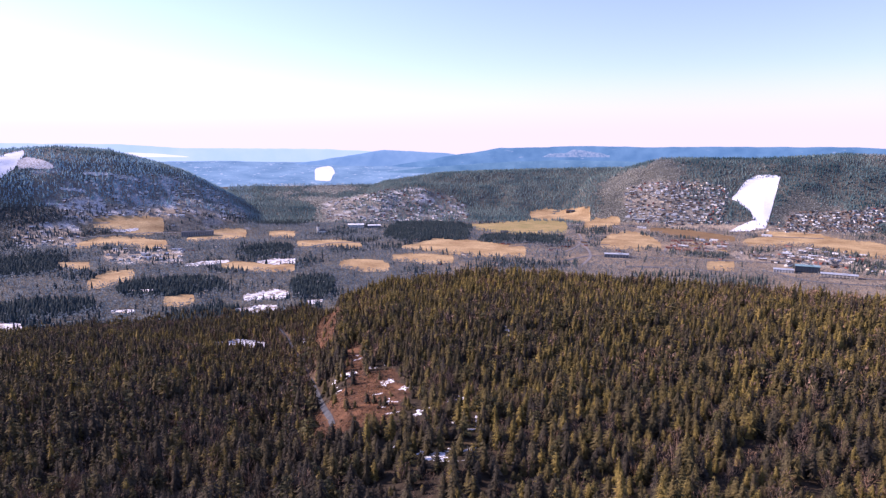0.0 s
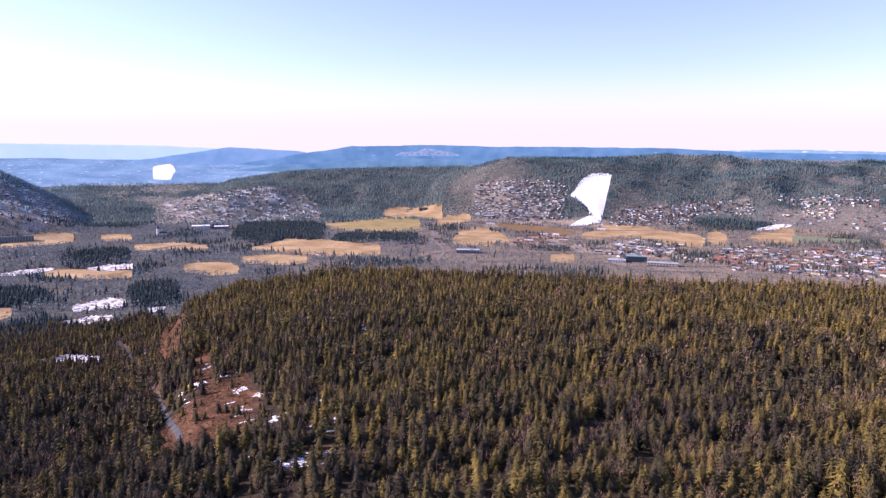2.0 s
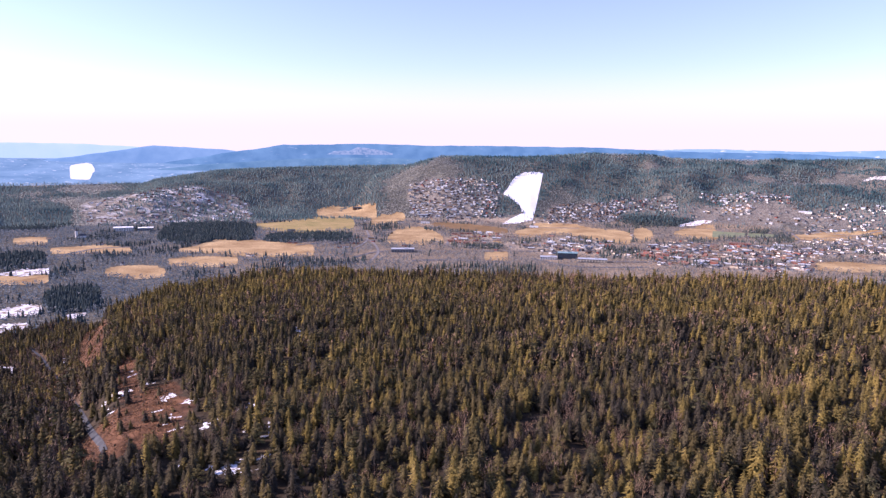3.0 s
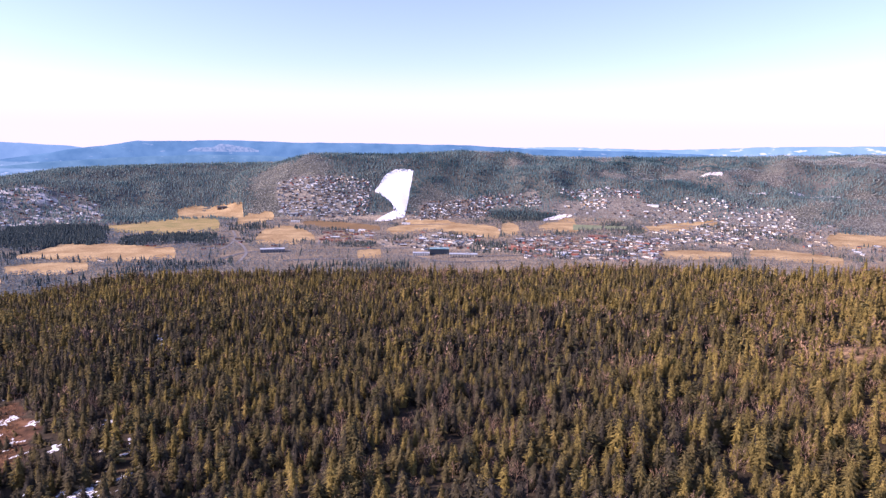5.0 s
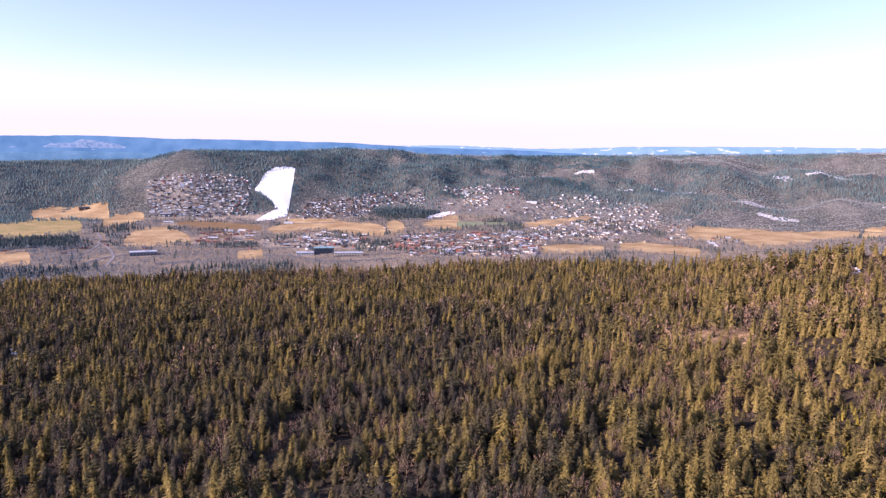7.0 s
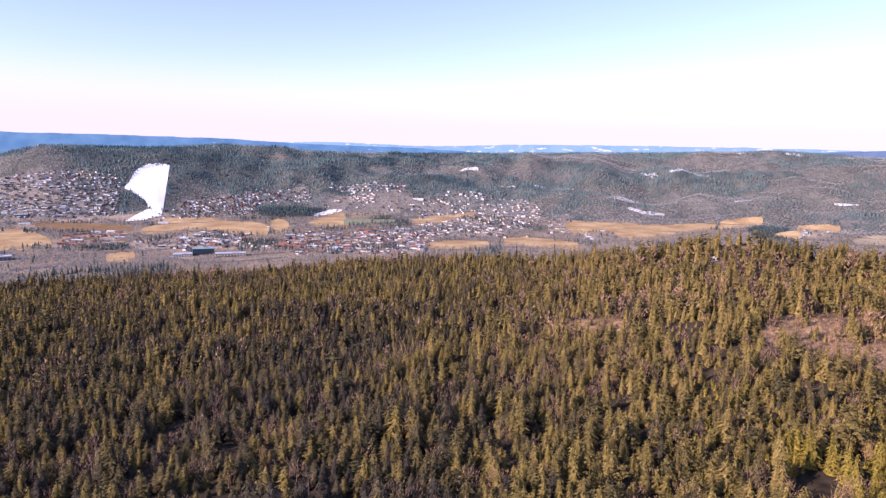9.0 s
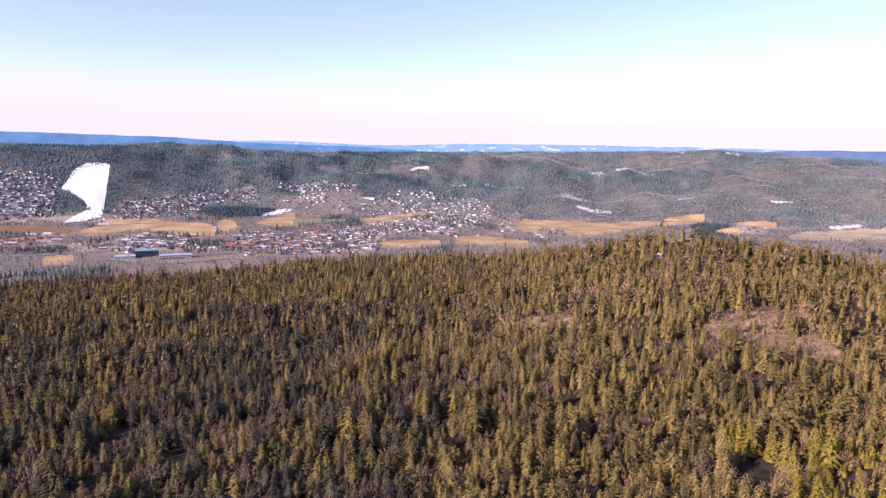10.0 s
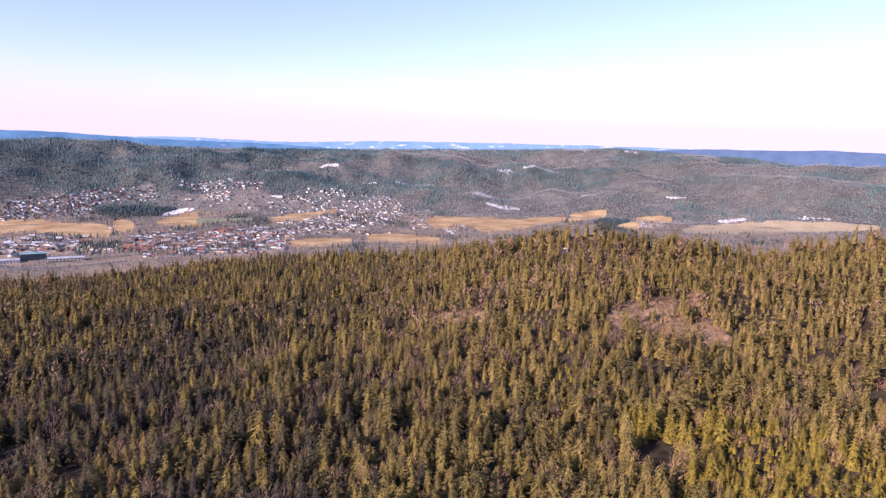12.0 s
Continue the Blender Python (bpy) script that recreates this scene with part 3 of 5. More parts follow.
# ---- the ground: one sheet to the horizon ----
def cover_of(az, r, z):
    x, y = -np.sin(np.radians(az)) * r, np.cos(np.radians(az)) * r
    n = fnoise(x, y, 160, 51)[..., None]
    scrub = np.array([0.165, 0.15, 0.125]) * (1 - n) + np.array([0.34, 0.265, 0.185]) * n
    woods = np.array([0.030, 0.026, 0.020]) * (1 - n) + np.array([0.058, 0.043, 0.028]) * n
    # scrub darkens to the left, and blue haze is put into its colour there
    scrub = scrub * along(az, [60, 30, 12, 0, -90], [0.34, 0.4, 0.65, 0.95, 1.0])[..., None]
    haze_tint = np.clip((az - 6) / 10, 0, 1)[..., None]
    scrub = scrub * (1 - haze_tint) + scrub * np.array([0.82, 1.0, 1.18]) * haze_tint
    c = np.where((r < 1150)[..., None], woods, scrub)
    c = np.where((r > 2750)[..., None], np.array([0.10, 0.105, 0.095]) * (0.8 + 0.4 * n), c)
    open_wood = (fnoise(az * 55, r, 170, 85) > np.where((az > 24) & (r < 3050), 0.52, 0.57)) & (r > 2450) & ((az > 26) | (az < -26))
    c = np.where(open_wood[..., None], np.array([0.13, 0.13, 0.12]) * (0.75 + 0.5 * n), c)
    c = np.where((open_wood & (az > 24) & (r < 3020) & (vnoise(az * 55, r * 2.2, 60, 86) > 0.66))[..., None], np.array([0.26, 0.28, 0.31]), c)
    c = np.where(in_quarters(az, r)[..., None], np.where((r > 2720)[..., None], np.array([0.20, 0.185, 0.165]), np.array([0.33, 0.28, 0.22])) * (0.7 + 0.6 * fnoise(x, y, 40, 53)[..., None]), c)
    c = np.where((in_quarters(az, r) & (az > 5) & (vnoise(x, y, 26, 87) > 0.70))[..., None], np.array([0.50, 0.51, 0.53]), c)
    c = np.where((in_clearing(x, y, ("felled",)) & (r < 1150))[..., None], np.array([0.11, 0.058, 0.034]) * (0.4 + 1.1 * vnoise(x, y, 7, 54)[..., None]), c)
    c = np.where((in_clearing(x, y, ("birch",)) & (r < 1150))[..., None], np.array([0.12, 0.082, 0.055]), c)
    c = np.where((in_clearing(x, y, ("heath",)) & (r < 1150))[..., None], np.array([0.27, 0.185, 0.105]) * (0.6 + 0.8 * vnoise(x, y, 8, 55)[..., None]), c)
    s = in_clearing(x, y, ("snow",)) & (vnoise(x, y, 6, 77) > 0.46) & (r < 1150)
    return np.concatenate([c, s[..., None] * 1.0], -1)


az_fine = np.arange(58, -100.01, -0.36)
az_all = np.concatenate([az_fine, np.arange(-104, -302.1, -4.5)])
r_rows = np.concatenate([[0.0, 30, 60, 90, 120, 150], np.geomspace(180, 1200, 160), np.arange(1224, 4870, 38)])
AZ, RR = np.meshgrid(az_all, r_rows)
ZZ = ground_z(AZ, RR)
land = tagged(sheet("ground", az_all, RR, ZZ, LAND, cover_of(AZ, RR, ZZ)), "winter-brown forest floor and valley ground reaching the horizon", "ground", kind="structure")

# ---- roads that wind over the land: stations as (azimuth, range) ----
ROAD_POINTS = []


def draped_road(stations, half, label, material=ASPHALT, lift=0.4):
    pts = [place(a, r) for a, r in stations]
    dense = []
    for i in range(len(pts) - 1):
        p0, p1, p2, p3 = pts[max(i - 1, 0)], pts[i], pts[i + 1], pts[min(i + 2, len(pts) - 1)]
        n = max(6, int((p2 - p1).length / 12))
        for k in range(n):
            u = k / n
            dense.append(0.5 * (2 * p1 + (p2 - p0) * u + (2 * p0 - 5 * p1 + 4 * p2 - p3) * u * u + (3 * p1 - p0 - 3 * p2 + p3) * u ** 3))
    dense.append(pts[-1])
    vv, ff = [], []
    for i, p in enumerate(dense):
        d = dense[min(i + 1, len(dense) - 1)] - dense[max(i - 1, 0)]
        side = Vector((d.y, -d.x, 0)).normalized()
        for w in (-1, 0, 1):
            q = p + side * half * w
            az_q, r_q = math.degrees(math.atan2(-q.x, q.y)), math.hypot(q.x, q.y)
            vv.append((q.x, q.y, float(ground_z(az_q, r_q)) + lift))
        if i:
            o = 3 * i
            ff += [(o - 3, o - 2, o + 1, o), (o - 2, o - 1, o + 2, o + 1)]
    ROAD_POINTS.extend((p.x, p.y, half) for p in dense)
    ob = mesh_object("road", vv, ff, material)
    if ob.data.polygons[0].normal.z < 0:
        ob.data.flip_normals()
    return tagged(ob, label, "road", kind="structure")


def on_roads(x, y):
    hit = np.zeros(len(x), bool)
    for px, py, half in ROAD_POINTS:
        hit |= (np.abs(x - px) < half + 10) & (np.abs(y - py) < half + 10)
    return hit


# the shade of the tall stand beside the road is put into its colour
FOREST_ROAD = patch_material("shaded_forest_road", (0.045, 0.048, 0.055), (0.075, 0.078, 0.085), 8, (0.8, 1.2), 0.7)
draped_road(ROAD_LINE, 1.6, "forest road lined by snow and trees, coloured dark for tree shade", FOREST_ROAD)
PALE_ROAD = patch_material("pale_dry_road", (0.19, 0.18, 0.175), (0.27, 0.25, 0.24), 20, (0.85, 1.15), 0.85)
for stations in (
    [(-1.1, 1890), (-2.0, 1990), (-2.5, 2146), (-2.3, 2342)],
    [(-9.4, 1950), (-9.6, 2094), (-10.8, 2198), (-12.7, 2150), (-14.3, 1974)],
    [(-33.3, 2078), (-36.5, 2270), (-37.9, 2430), (-37.3, 2678)],
    [(-38.7, 2522), (-42.9, 2802), (-47.0, 2906), (-50.5, 2810)],
    [(-56.5, 2978), (-57.4, 2914), (-58.4, 2866), (-60.6, 2870), (-63.5, 2954), (-64.9, 3014)],
    [(40.4, 2410), (36.6, 2438), (32.4, 2446), (27.2, 2394)],
    [(-2.6, 1666), (-3.3, 1810), (-3.0, 1974), (-2.2, 2130)],
    [(-44.6, 3110), (-45.6, 3022), (-47.0, 2922)],
):
    draped_road(stations, 3.6, "pale dry village street", PALE_ROAD, 0.8)
for stations in (
    [(-26.8, 1962), (-31.8, 2006), (-37.7, 2062), (-42.5, 2250), (-47.1, 2402)],
    [(-71.0, 2710), (-74.9, 2886), (-77.8, 2926), (-81.3, 2970), (-85.0, 3006)],
    [(27.2, 1946), (22.6, 1946), (18.7, 2082), (13.8, 2030)],
    [(-1.2, 1730), (-4.0, 1838), (-9.6, 1842), (-14.8, 1862), (-20.7, 1878)],
    [(-16.9, 1742), (-20.8, 1626), (-26.8, 1674)],
):
    draped_road(stations, 6.5, "grey main road along the valley floor", ASPHALT, 0.8)


for yard_az, yard_r, yard_half in ((17.2, 2500, 34), (16.2, 2480, 34), (15.4, 2500, 30), (30.3, 2350, 44), (-19.97, 1735, 26), (-18.35, 1712, 22), (-22.1, 1695, 30), (-33.7, 2185, 28), (-5.48, 1795, 28), (20.14, 2345, 26)):
    q = place(yard_az, yard_r)
    ROAD_POINTS.append((q.x, q.y, yard_half))

# ---- the far distance ----
def far_ridge(name, label, material, az, el, r, depth=120.0, base=-1.2, rough=0.05, seed=0):
    a = np.arange(max(az), min(az) - 0.01, -0.08)
    top = along(a, az, el) + rough * 2 * (fnoise(a * 100, a * 0, 120, seed) - 0.5)
    rows = 9
    v = np.linspace(0, 1, rows)[:, None]
    e = base + (top[None, :] - base) * np.sin(v * math.pi / 2)
    radii = r + depth * v + 0 * a[None, :]
    ob = sheet(name, a, radii, EYE_Z + radii * tanel(e), material)
    return tagged(ob, label, "mountain ridge", kind="structure")


# airlight is coloured into each layer, which also gives off light of its own
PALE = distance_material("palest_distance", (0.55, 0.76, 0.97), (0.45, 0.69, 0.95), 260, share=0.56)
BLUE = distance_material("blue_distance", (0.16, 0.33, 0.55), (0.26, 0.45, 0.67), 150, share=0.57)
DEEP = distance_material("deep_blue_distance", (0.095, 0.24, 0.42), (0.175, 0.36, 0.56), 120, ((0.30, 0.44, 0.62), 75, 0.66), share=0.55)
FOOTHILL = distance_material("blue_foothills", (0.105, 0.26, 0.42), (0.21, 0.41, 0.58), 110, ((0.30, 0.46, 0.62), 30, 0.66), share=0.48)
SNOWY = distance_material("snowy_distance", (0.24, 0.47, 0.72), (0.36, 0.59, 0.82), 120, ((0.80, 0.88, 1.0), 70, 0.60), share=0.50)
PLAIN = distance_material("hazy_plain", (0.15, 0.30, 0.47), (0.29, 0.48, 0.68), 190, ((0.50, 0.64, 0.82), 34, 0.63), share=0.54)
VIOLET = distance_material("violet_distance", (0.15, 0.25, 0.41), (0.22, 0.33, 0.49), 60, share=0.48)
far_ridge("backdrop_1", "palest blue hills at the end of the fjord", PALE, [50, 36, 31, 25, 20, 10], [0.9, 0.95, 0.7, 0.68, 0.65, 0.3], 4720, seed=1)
# the sky's reflection on the water is put into a near-white glow
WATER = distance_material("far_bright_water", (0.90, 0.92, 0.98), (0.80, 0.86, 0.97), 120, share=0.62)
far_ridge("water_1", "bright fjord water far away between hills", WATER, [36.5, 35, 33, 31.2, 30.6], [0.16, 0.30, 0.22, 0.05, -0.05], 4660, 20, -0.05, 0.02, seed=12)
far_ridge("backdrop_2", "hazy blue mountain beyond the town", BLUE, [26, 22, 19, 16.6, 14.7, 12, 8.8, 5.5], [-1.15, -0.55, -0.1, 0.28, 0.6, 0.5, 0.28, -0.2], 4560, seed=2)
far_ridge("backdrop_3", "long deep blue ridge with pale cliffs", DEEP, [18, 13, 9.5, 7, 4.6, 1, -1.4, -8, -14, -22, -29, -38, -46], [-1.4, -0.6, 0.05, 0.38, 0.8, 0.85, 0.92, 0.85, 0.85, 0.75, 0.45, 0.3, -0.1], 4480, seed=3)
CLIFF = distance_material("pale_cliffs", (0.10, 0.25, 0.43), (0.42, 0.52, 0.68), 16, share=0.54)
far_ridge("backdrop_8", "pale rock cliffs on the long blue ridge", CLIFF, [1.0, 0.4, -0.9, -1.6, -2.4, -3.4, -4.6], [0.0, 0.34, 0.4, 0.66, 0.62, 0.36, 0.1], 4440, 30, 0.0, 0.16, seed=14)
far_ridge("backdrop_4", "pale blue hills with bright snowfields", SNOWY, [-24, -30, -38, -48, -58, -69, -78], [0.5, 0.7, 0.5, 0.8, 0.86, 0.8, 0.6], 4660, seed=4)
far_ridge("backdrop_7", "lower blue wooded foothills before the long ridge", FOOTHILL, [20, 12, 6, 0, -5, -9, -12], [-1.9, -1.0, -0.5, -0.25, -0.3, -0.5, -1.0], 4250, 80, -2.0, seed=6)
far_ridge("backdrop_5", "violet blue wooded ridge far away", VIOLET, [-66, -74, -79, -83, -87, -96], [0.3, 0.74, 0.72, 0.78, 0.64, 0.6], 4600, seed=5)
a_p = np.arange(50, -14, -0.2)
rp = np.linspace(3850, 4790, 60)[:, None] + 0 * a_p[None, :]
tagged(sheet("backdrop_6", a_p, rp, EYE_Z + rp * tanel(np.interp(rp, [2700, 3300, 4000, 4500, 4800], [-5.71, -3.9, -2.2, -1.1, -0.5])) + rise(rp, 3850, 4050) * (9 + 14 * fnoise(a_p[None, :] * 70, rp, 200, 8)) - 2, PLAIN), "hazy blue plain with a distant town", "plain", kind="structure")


# ---- trees ----
def spruce_template(tiers, branches, seed, core=5):
    """Unit spruce: height 1, reach 1; drooping kite-shaped boughs in whorls round a slim core."""
    g = random.Random(seed)
    v, f = [], []
    taper, lop, side = g.uniform(0.55, 0.9), g.uniform(0.0, 0.3), g.uniform(0, 6.3)
    for k in range(tiers):
        h = 0.12 + 0.86 * (k / (tiers - 0.3)) ** 0.95
        reach = ((1 - h) ** taper) * g.uniform(0.75, 1.15) + 0.03
        turn = g.uniform(0, 6.3)
        for j in range(branches):
            a = turn + 6.283 * (j + g.uniform(-0.3, 0.3)) / branches
            R = reach * g.uniform(0.55, 1.3) * (1 + lop * math.cos(a - side))
            drop = 0.035 + 0.03 * (1 - h) + g.uniform(-0.015, 0.015)
            w = 2.2 / branches
            i = len(v)
            v.append((0, 0, min(1.0, h + 0.05)))
            v.append((0.6 * R * math.cos(a - w), 0.6 * R * math.sin(a - w), h - drop * 0.8))
            v.append((R * math.cos(a), R * math.sin(a), h - drop * g.uniform(0.7, 1.1)))
            v.append((0.6 * R * math.cos(a + w), 0.6 * R * math.sin(a + w), h - drop * 0.8))
            f += [(i, i + 1, i + 2), (i, i + 2, i + 3)]
    if core:
        i = len(v)
        v.append((0, 0, 1.0))
        for j in range(core):
            a = 6.283 * j / core
            v.append((0.45 * math.cos(a), 0.45 * math.sin(a), 0.03))
        f += [(i, i + 1 + j, i + 1 + (j + 1) % core) for j in range(core)]
    return np.array(v), np.array(f)


def bough_template(tiers, boughs, seed, core=4):
    """Unit spruce seen from farther off: single pointed boughs in whorls round a slim core."""
    g = random.Random(seed)
    v, f = [], []
    taper, lop, side = g.uniform(0.5, 0.78), g.uniform(0.0, 0.3), g.uniform(0, 6.3)
    for k in range(tiers):
        h = 0.14 + 0.82 * k / (tiers - 1)
        reach = ((1 - h) ** taper) * min(1.0, 0.62 + 1.5 * h) * g.uniform(0.78, 1.12) + 0.05
        turn = g.uniform(0, 6.3)
        for j in range(boughs):
            a = turn + 6.283 * (j + g.uniform(-0.3, 0.3)) / boughs
            R = reach * g.uniform(0.72, 1.25) * (1 + lop * math.cos(a - side))
            w = g.uniform(3.2, 4.6) / boughs
            tall = 0.42 / tiers
            i = len(v)
            v.append((0.45 * R * math.cos(a - w), 0.45 * R * math.sin(a - w), h + tall * g.uniform(0.2, 1.1)))
            v.append((0.45 * R * math.cos(a + w), 0.45 * R * math.sin(a + w), h + tall * g.uniform(0.2, 1.1)))
            v.append((R * math.cos(a), R * math.sin(a), h - tall * g.uniform(0.1, 1.0)))
            f.append((i, i + 2, i + 1))
    i = len(v)
    v.append((0, 0, 1.0))
    for j in range(core):
        a = 6.283 * j / core
        v.append((0.55 * math.cos(a), 0.55 * math.sin(a), 0.03))
    f += [(i, i + 1 + j, i + 1 + (j + 1) % core) for j in range(core)]
    return np.array(v), np.array(f)


def cone_template(sides, seed, tiers=2):
    g = random.Random(seed)
    v, f = [], []
    for k in range(tiers):
        lo, hi, R = (0.0, 0.72, 1.0) if k == 0 else (0.38, 1.0, 0.62)
        i = len(v)
        v.append((g.uniform(-0.1, 0.1), g.uniform(-0.1, 0.1), hi))
        for j in range(sides):
            a = 6.283 * (j + g.uniform(-0.2, 0.2)) / sides + k
            q = R * g.uniform(0.75, 1.2)
            v.append((q * math.cos(a), q * math.sin(a), lo + g.uniform(-0.05, 0.05)))
        f += [(i, i + 1 + j, i + 1 + (j + 1) % sides) for j in range(sides)]
    return np.array(v), np.array(f)


def twig_template(blades, seed, broad=0.05, trunk=True):
    """Unit bare tree: a slim stem in a haze of thin upswept twigs."""
    g = random.Random(seed)
    v, f = [], []
    if trunk:
        for j in range(3):
            a = 2.094 * j
            v.append((0.05 * math.cos(a), 0.05 * math.sin(a), 0))
        v.append((0, 0, 0.85))
        f += [(0, 1, 3), (1, 2, 3), (2, 0, 3)]
    for j in range(blades):
        a, h = g.uniform(0, 6.283), g.uniform(0.18, 0.84)
        out = g.uniform(0.1, 0.85) * math.sqrt(max(0.1, 1 - (2.1 * (h - 0.5)) ** 2))
        far, top = out + g.uniform(0.05, 0.3), min(1.0, h + g.uniform(0.10, 0.24))
        b, w = a + g.uniform(-0.5, 0.5), broad * g.uniform(0.7, 1.5)
        th = g.uniform(0, 6.283)
        i = len(v)
        v.append((out * math.cos(a), out * math.sin(a), h))
        v.append((out * math.cos(a) + w * 3 * math.cos(th), out * math.sin(a) + w * 3 * math.sin(th), h + 0.4 * w))
        v.append((far * math.cos(b), far * math.sin(b), top))
        f.append((i, i + 1, i + 2))
    return np.array(v), np.array(f)


def pine_template(clumps, leaves, seed):
    """Unit pine: a bare stem below, loose rounded clumps of needles above."""
    g = random.Random(seed)
    v, f = [], []
    for j in range(4):
        a = 1.571 * j
        v.append((0.06 * math.cos(a), 0.06 * math.sin(a), 0))
    v.append((0, 0, 0.9))
    f += [(0, 1, 4), (1, 2, 4), (2, 3, 4), (3, 0, 4)]
    for c in range(clumps):
        h = 0.45 + 0.5 * c / max(clumps - 1, 1)
        a = c * 2.4 + g.uniform(-0.4, 0.4)
        out = 0.5 * (1 - (h - 0.45) * 1.5)
        cx, cy, size = out * math.cos(a), out * math.sin(a), 0.5 * (1.2 - h * 0.6)
        for k in range(leaves):
            th, ph = g.uniform(0, 6.283), math.acos(g.uniform(-0.45, 1))
            n = Vector((math.cos(th) * math.sin(ph), math.sin(th) * math.sin(ph), math.cos(ph)))
            tilt = (n + Vector((g.uniform(-0.6, 0.6), g.uniform(-0.6, 0.6), g.uniform(-0.6, 0.6)))).normalized()
            t1 = Matrix.Rotation(g.uniform(0, 6.3), 3, tilt) @ tilt.orthogonal().normalized()
            t2 = tilt.cross(t1)
            q = size * g.uniform(0.6, 1.05)
            z, s = h + n.z * q * 0.2, size * 1.9 / math.sqrt(leaves)
            i = len(v)
            for d in (t1 * s, t2 * s * 0.8 - t1 * s * 0.4, -t2 * s * 0.8 - t1 * s * 0.4):
                v.append((cx + n.x * q + d.x, cy + n.y * q + d.y, z + d.z * 0.22))
            f.append((i, i + 1, i + 2))
    return np.array(v), np.array(f)


def planted(name, templates, x, y, height, reach, tone, material, label, category, lean=0.03, sink=0.4, soft_edges=False):
    """Many trees of a kind, joined into one mesh."""
    rng = np.random.default_rng(len(name) + len(x))
    az, r = np.degrees(np.arctan2(-x, y)), np.hypot(x, y)
    z = ground_z(az, r) - sink
    cos_, tri_, ton_ = [], [], []
    offset = 0
    pick = rng.integers(0, len(templates), len(x))
    for k, (tv, tf) in enumerate(templates):
        s = np.where(pick == k)[0]
        if not len(s):
            continue
        a = rng.uniform(0, 6.283, len(s))
        c, sn = np.cos(a)[:, None], np.sin(a)[:, None]
        lx, ly = rng.normal(0, lean, len(s))[:, None], rng.normal(0, lean, len(s))[:, None]
        X = (tv[:, 0] * c - tv[:, 1] * sn) * reach[s, None] + lx * tv[:, 2] * height[s, None]
        Y = (tv[:, 0] * sn + tv[:, 1] * c) * reach[s, None] + ly * tv[:, 2] * height[s, None]
        Z = tv[:, 2] * height[s, None]
        cos_.append(np.stack([X + x[s, None], Y + y[s, None], Z + z[s, None]], -1).reshape(-1, 3))
        tri_.append((tf[None] + (np.arange(len(s)) * len(tv))[:, None, None] + offset).reshape(-1, 3))
        ton_.append(np.repeat(tone[s], len(tv)))
        offset += len(s) * len(tv)
    ob = triangles_object(name, np.concatenate(cos_), np.concatenate(tri_), material, np.concatenate(ton_))
    if soft_edges:
        ob.data.shade_smooth()
    return tagged(ob, label, category, kind="stuff")


def scatter(az0, az1, r0, r1, spacing, seed):
    """Jittered places between two azimuths and ranges: x, y, azimuth, range."""
    rng = np.random.default_rng(seed)
    g = np.arange(-r1, r1, spacing)
    x, y = np.meshgrid(g, g)
    x, y = x.ravel(), y.ravel()
    d = np.hypot(x, y)
    a = np.degrees(np.arctan2(-x, y))
    k = (d > r0 - spacing) & (d < r1 + spacing) & (a > az0 - 3) & (a < az1 + 3)
    x, y = x[k], y[k]
    x = x + rng.uniform(-0.62, 0.62, len(x)) * spacing
    y = y + rng.uniform(-0.62, 0.62, len(y)) * spacing
    az, r = np.degrees(np.arctan2(-x, y)), np.hypot(x, y)
    k = (r > r0) & (r < r1) & (az > az0) & (az < az1)
    return x[k], y[k], az[k], r[k], rng


# the wooded hill below the camera
x, y, az, r, rng = scatter(-96, 52, 185, 1180, 4.9, 11)
crest = along(az, [60, 21.5, 18.5, 6, -25, -38, -56, -66, -87], [1180, 1180, 1000, 1010, 950, 890, 740, 690, 740])
keep = (r < crest) & ~(in_clearing(x, y, ("snow",)) & (rng.random(len(x)) < 0.7)) & ~in_clearing(x, y, ("gap",)) & ~near_road(az, r, 3.0) & ~in_strips(az, r)
felled = in_clearing(x, y, ("felled",))
heath = in_clearing(x, y, ("heath",))
keep &= ~(heath & (rng.random(len(x)) < 0.35))
keep &= ~(felled & (rng.random(len(x)) < 0.5))
keep &= (rng.random(len(x)) < 0.82 + 0.25 * vnoise(x, y, 30, 61))
x, y, az, r, felled, heath = x[keep], y[keep], az[keep], r[keep], felled[keep], heath[keep]
u = rng.random(len(x))
patchy = fnoise(x, y, 70, 63)
birchy = in_clearing(x, y, ("birch",))
young = in_clearing(x, y, ("young",))
is_birch = (birchy & (u < 0.45)) | (heath & (u < 0.7)) | (u < 0.12 + 0.14 * (patchy > 0.56)) | (felled & (u < 0.3))
pine_zone = ((az < -55) & (r > 520)) | ((az < -50) & (patchy < 0.42))
is_pine = ~is_birch & (rng.random(len(x)) < np.where(pine_zone, 0.22, 0.09))
is_spruce = ~is_birch & ~is_pine
height = np.clip(rng.normal(10.0, 2.2, len(x)), 4, 18) * (0.42 + 0.55 * fnoise(x, y, 45, 65) + 0.62 * vnoise(x, y, 17, 64))
height = height * (1 + 0.3 * rise(az, 20.2, 21.5) * (1 - rise(r, 520, 760)))
height = np.where(young, height * 0.78, height)
rim = in_clearing(x, y, ("gap",), 1.9)
height = np.where(rim, np.maximum(height * 1.4, 14.0), height)
height = np.where(heath, height * 0.6, height)
height = np.where(felled, height * rng.choice([0.14, 0.2, 0.3, 0.7], len(x)), height)
height = np.where(vnoise(x, y, 13, 62) < 0.24, height * 0.38, height * 1.0)
reach = height * rng.uniform(0.21, 0.32, len(x)) + 0.8
reach = reach * (1 + 0.12 * rise(r, 380, 600))
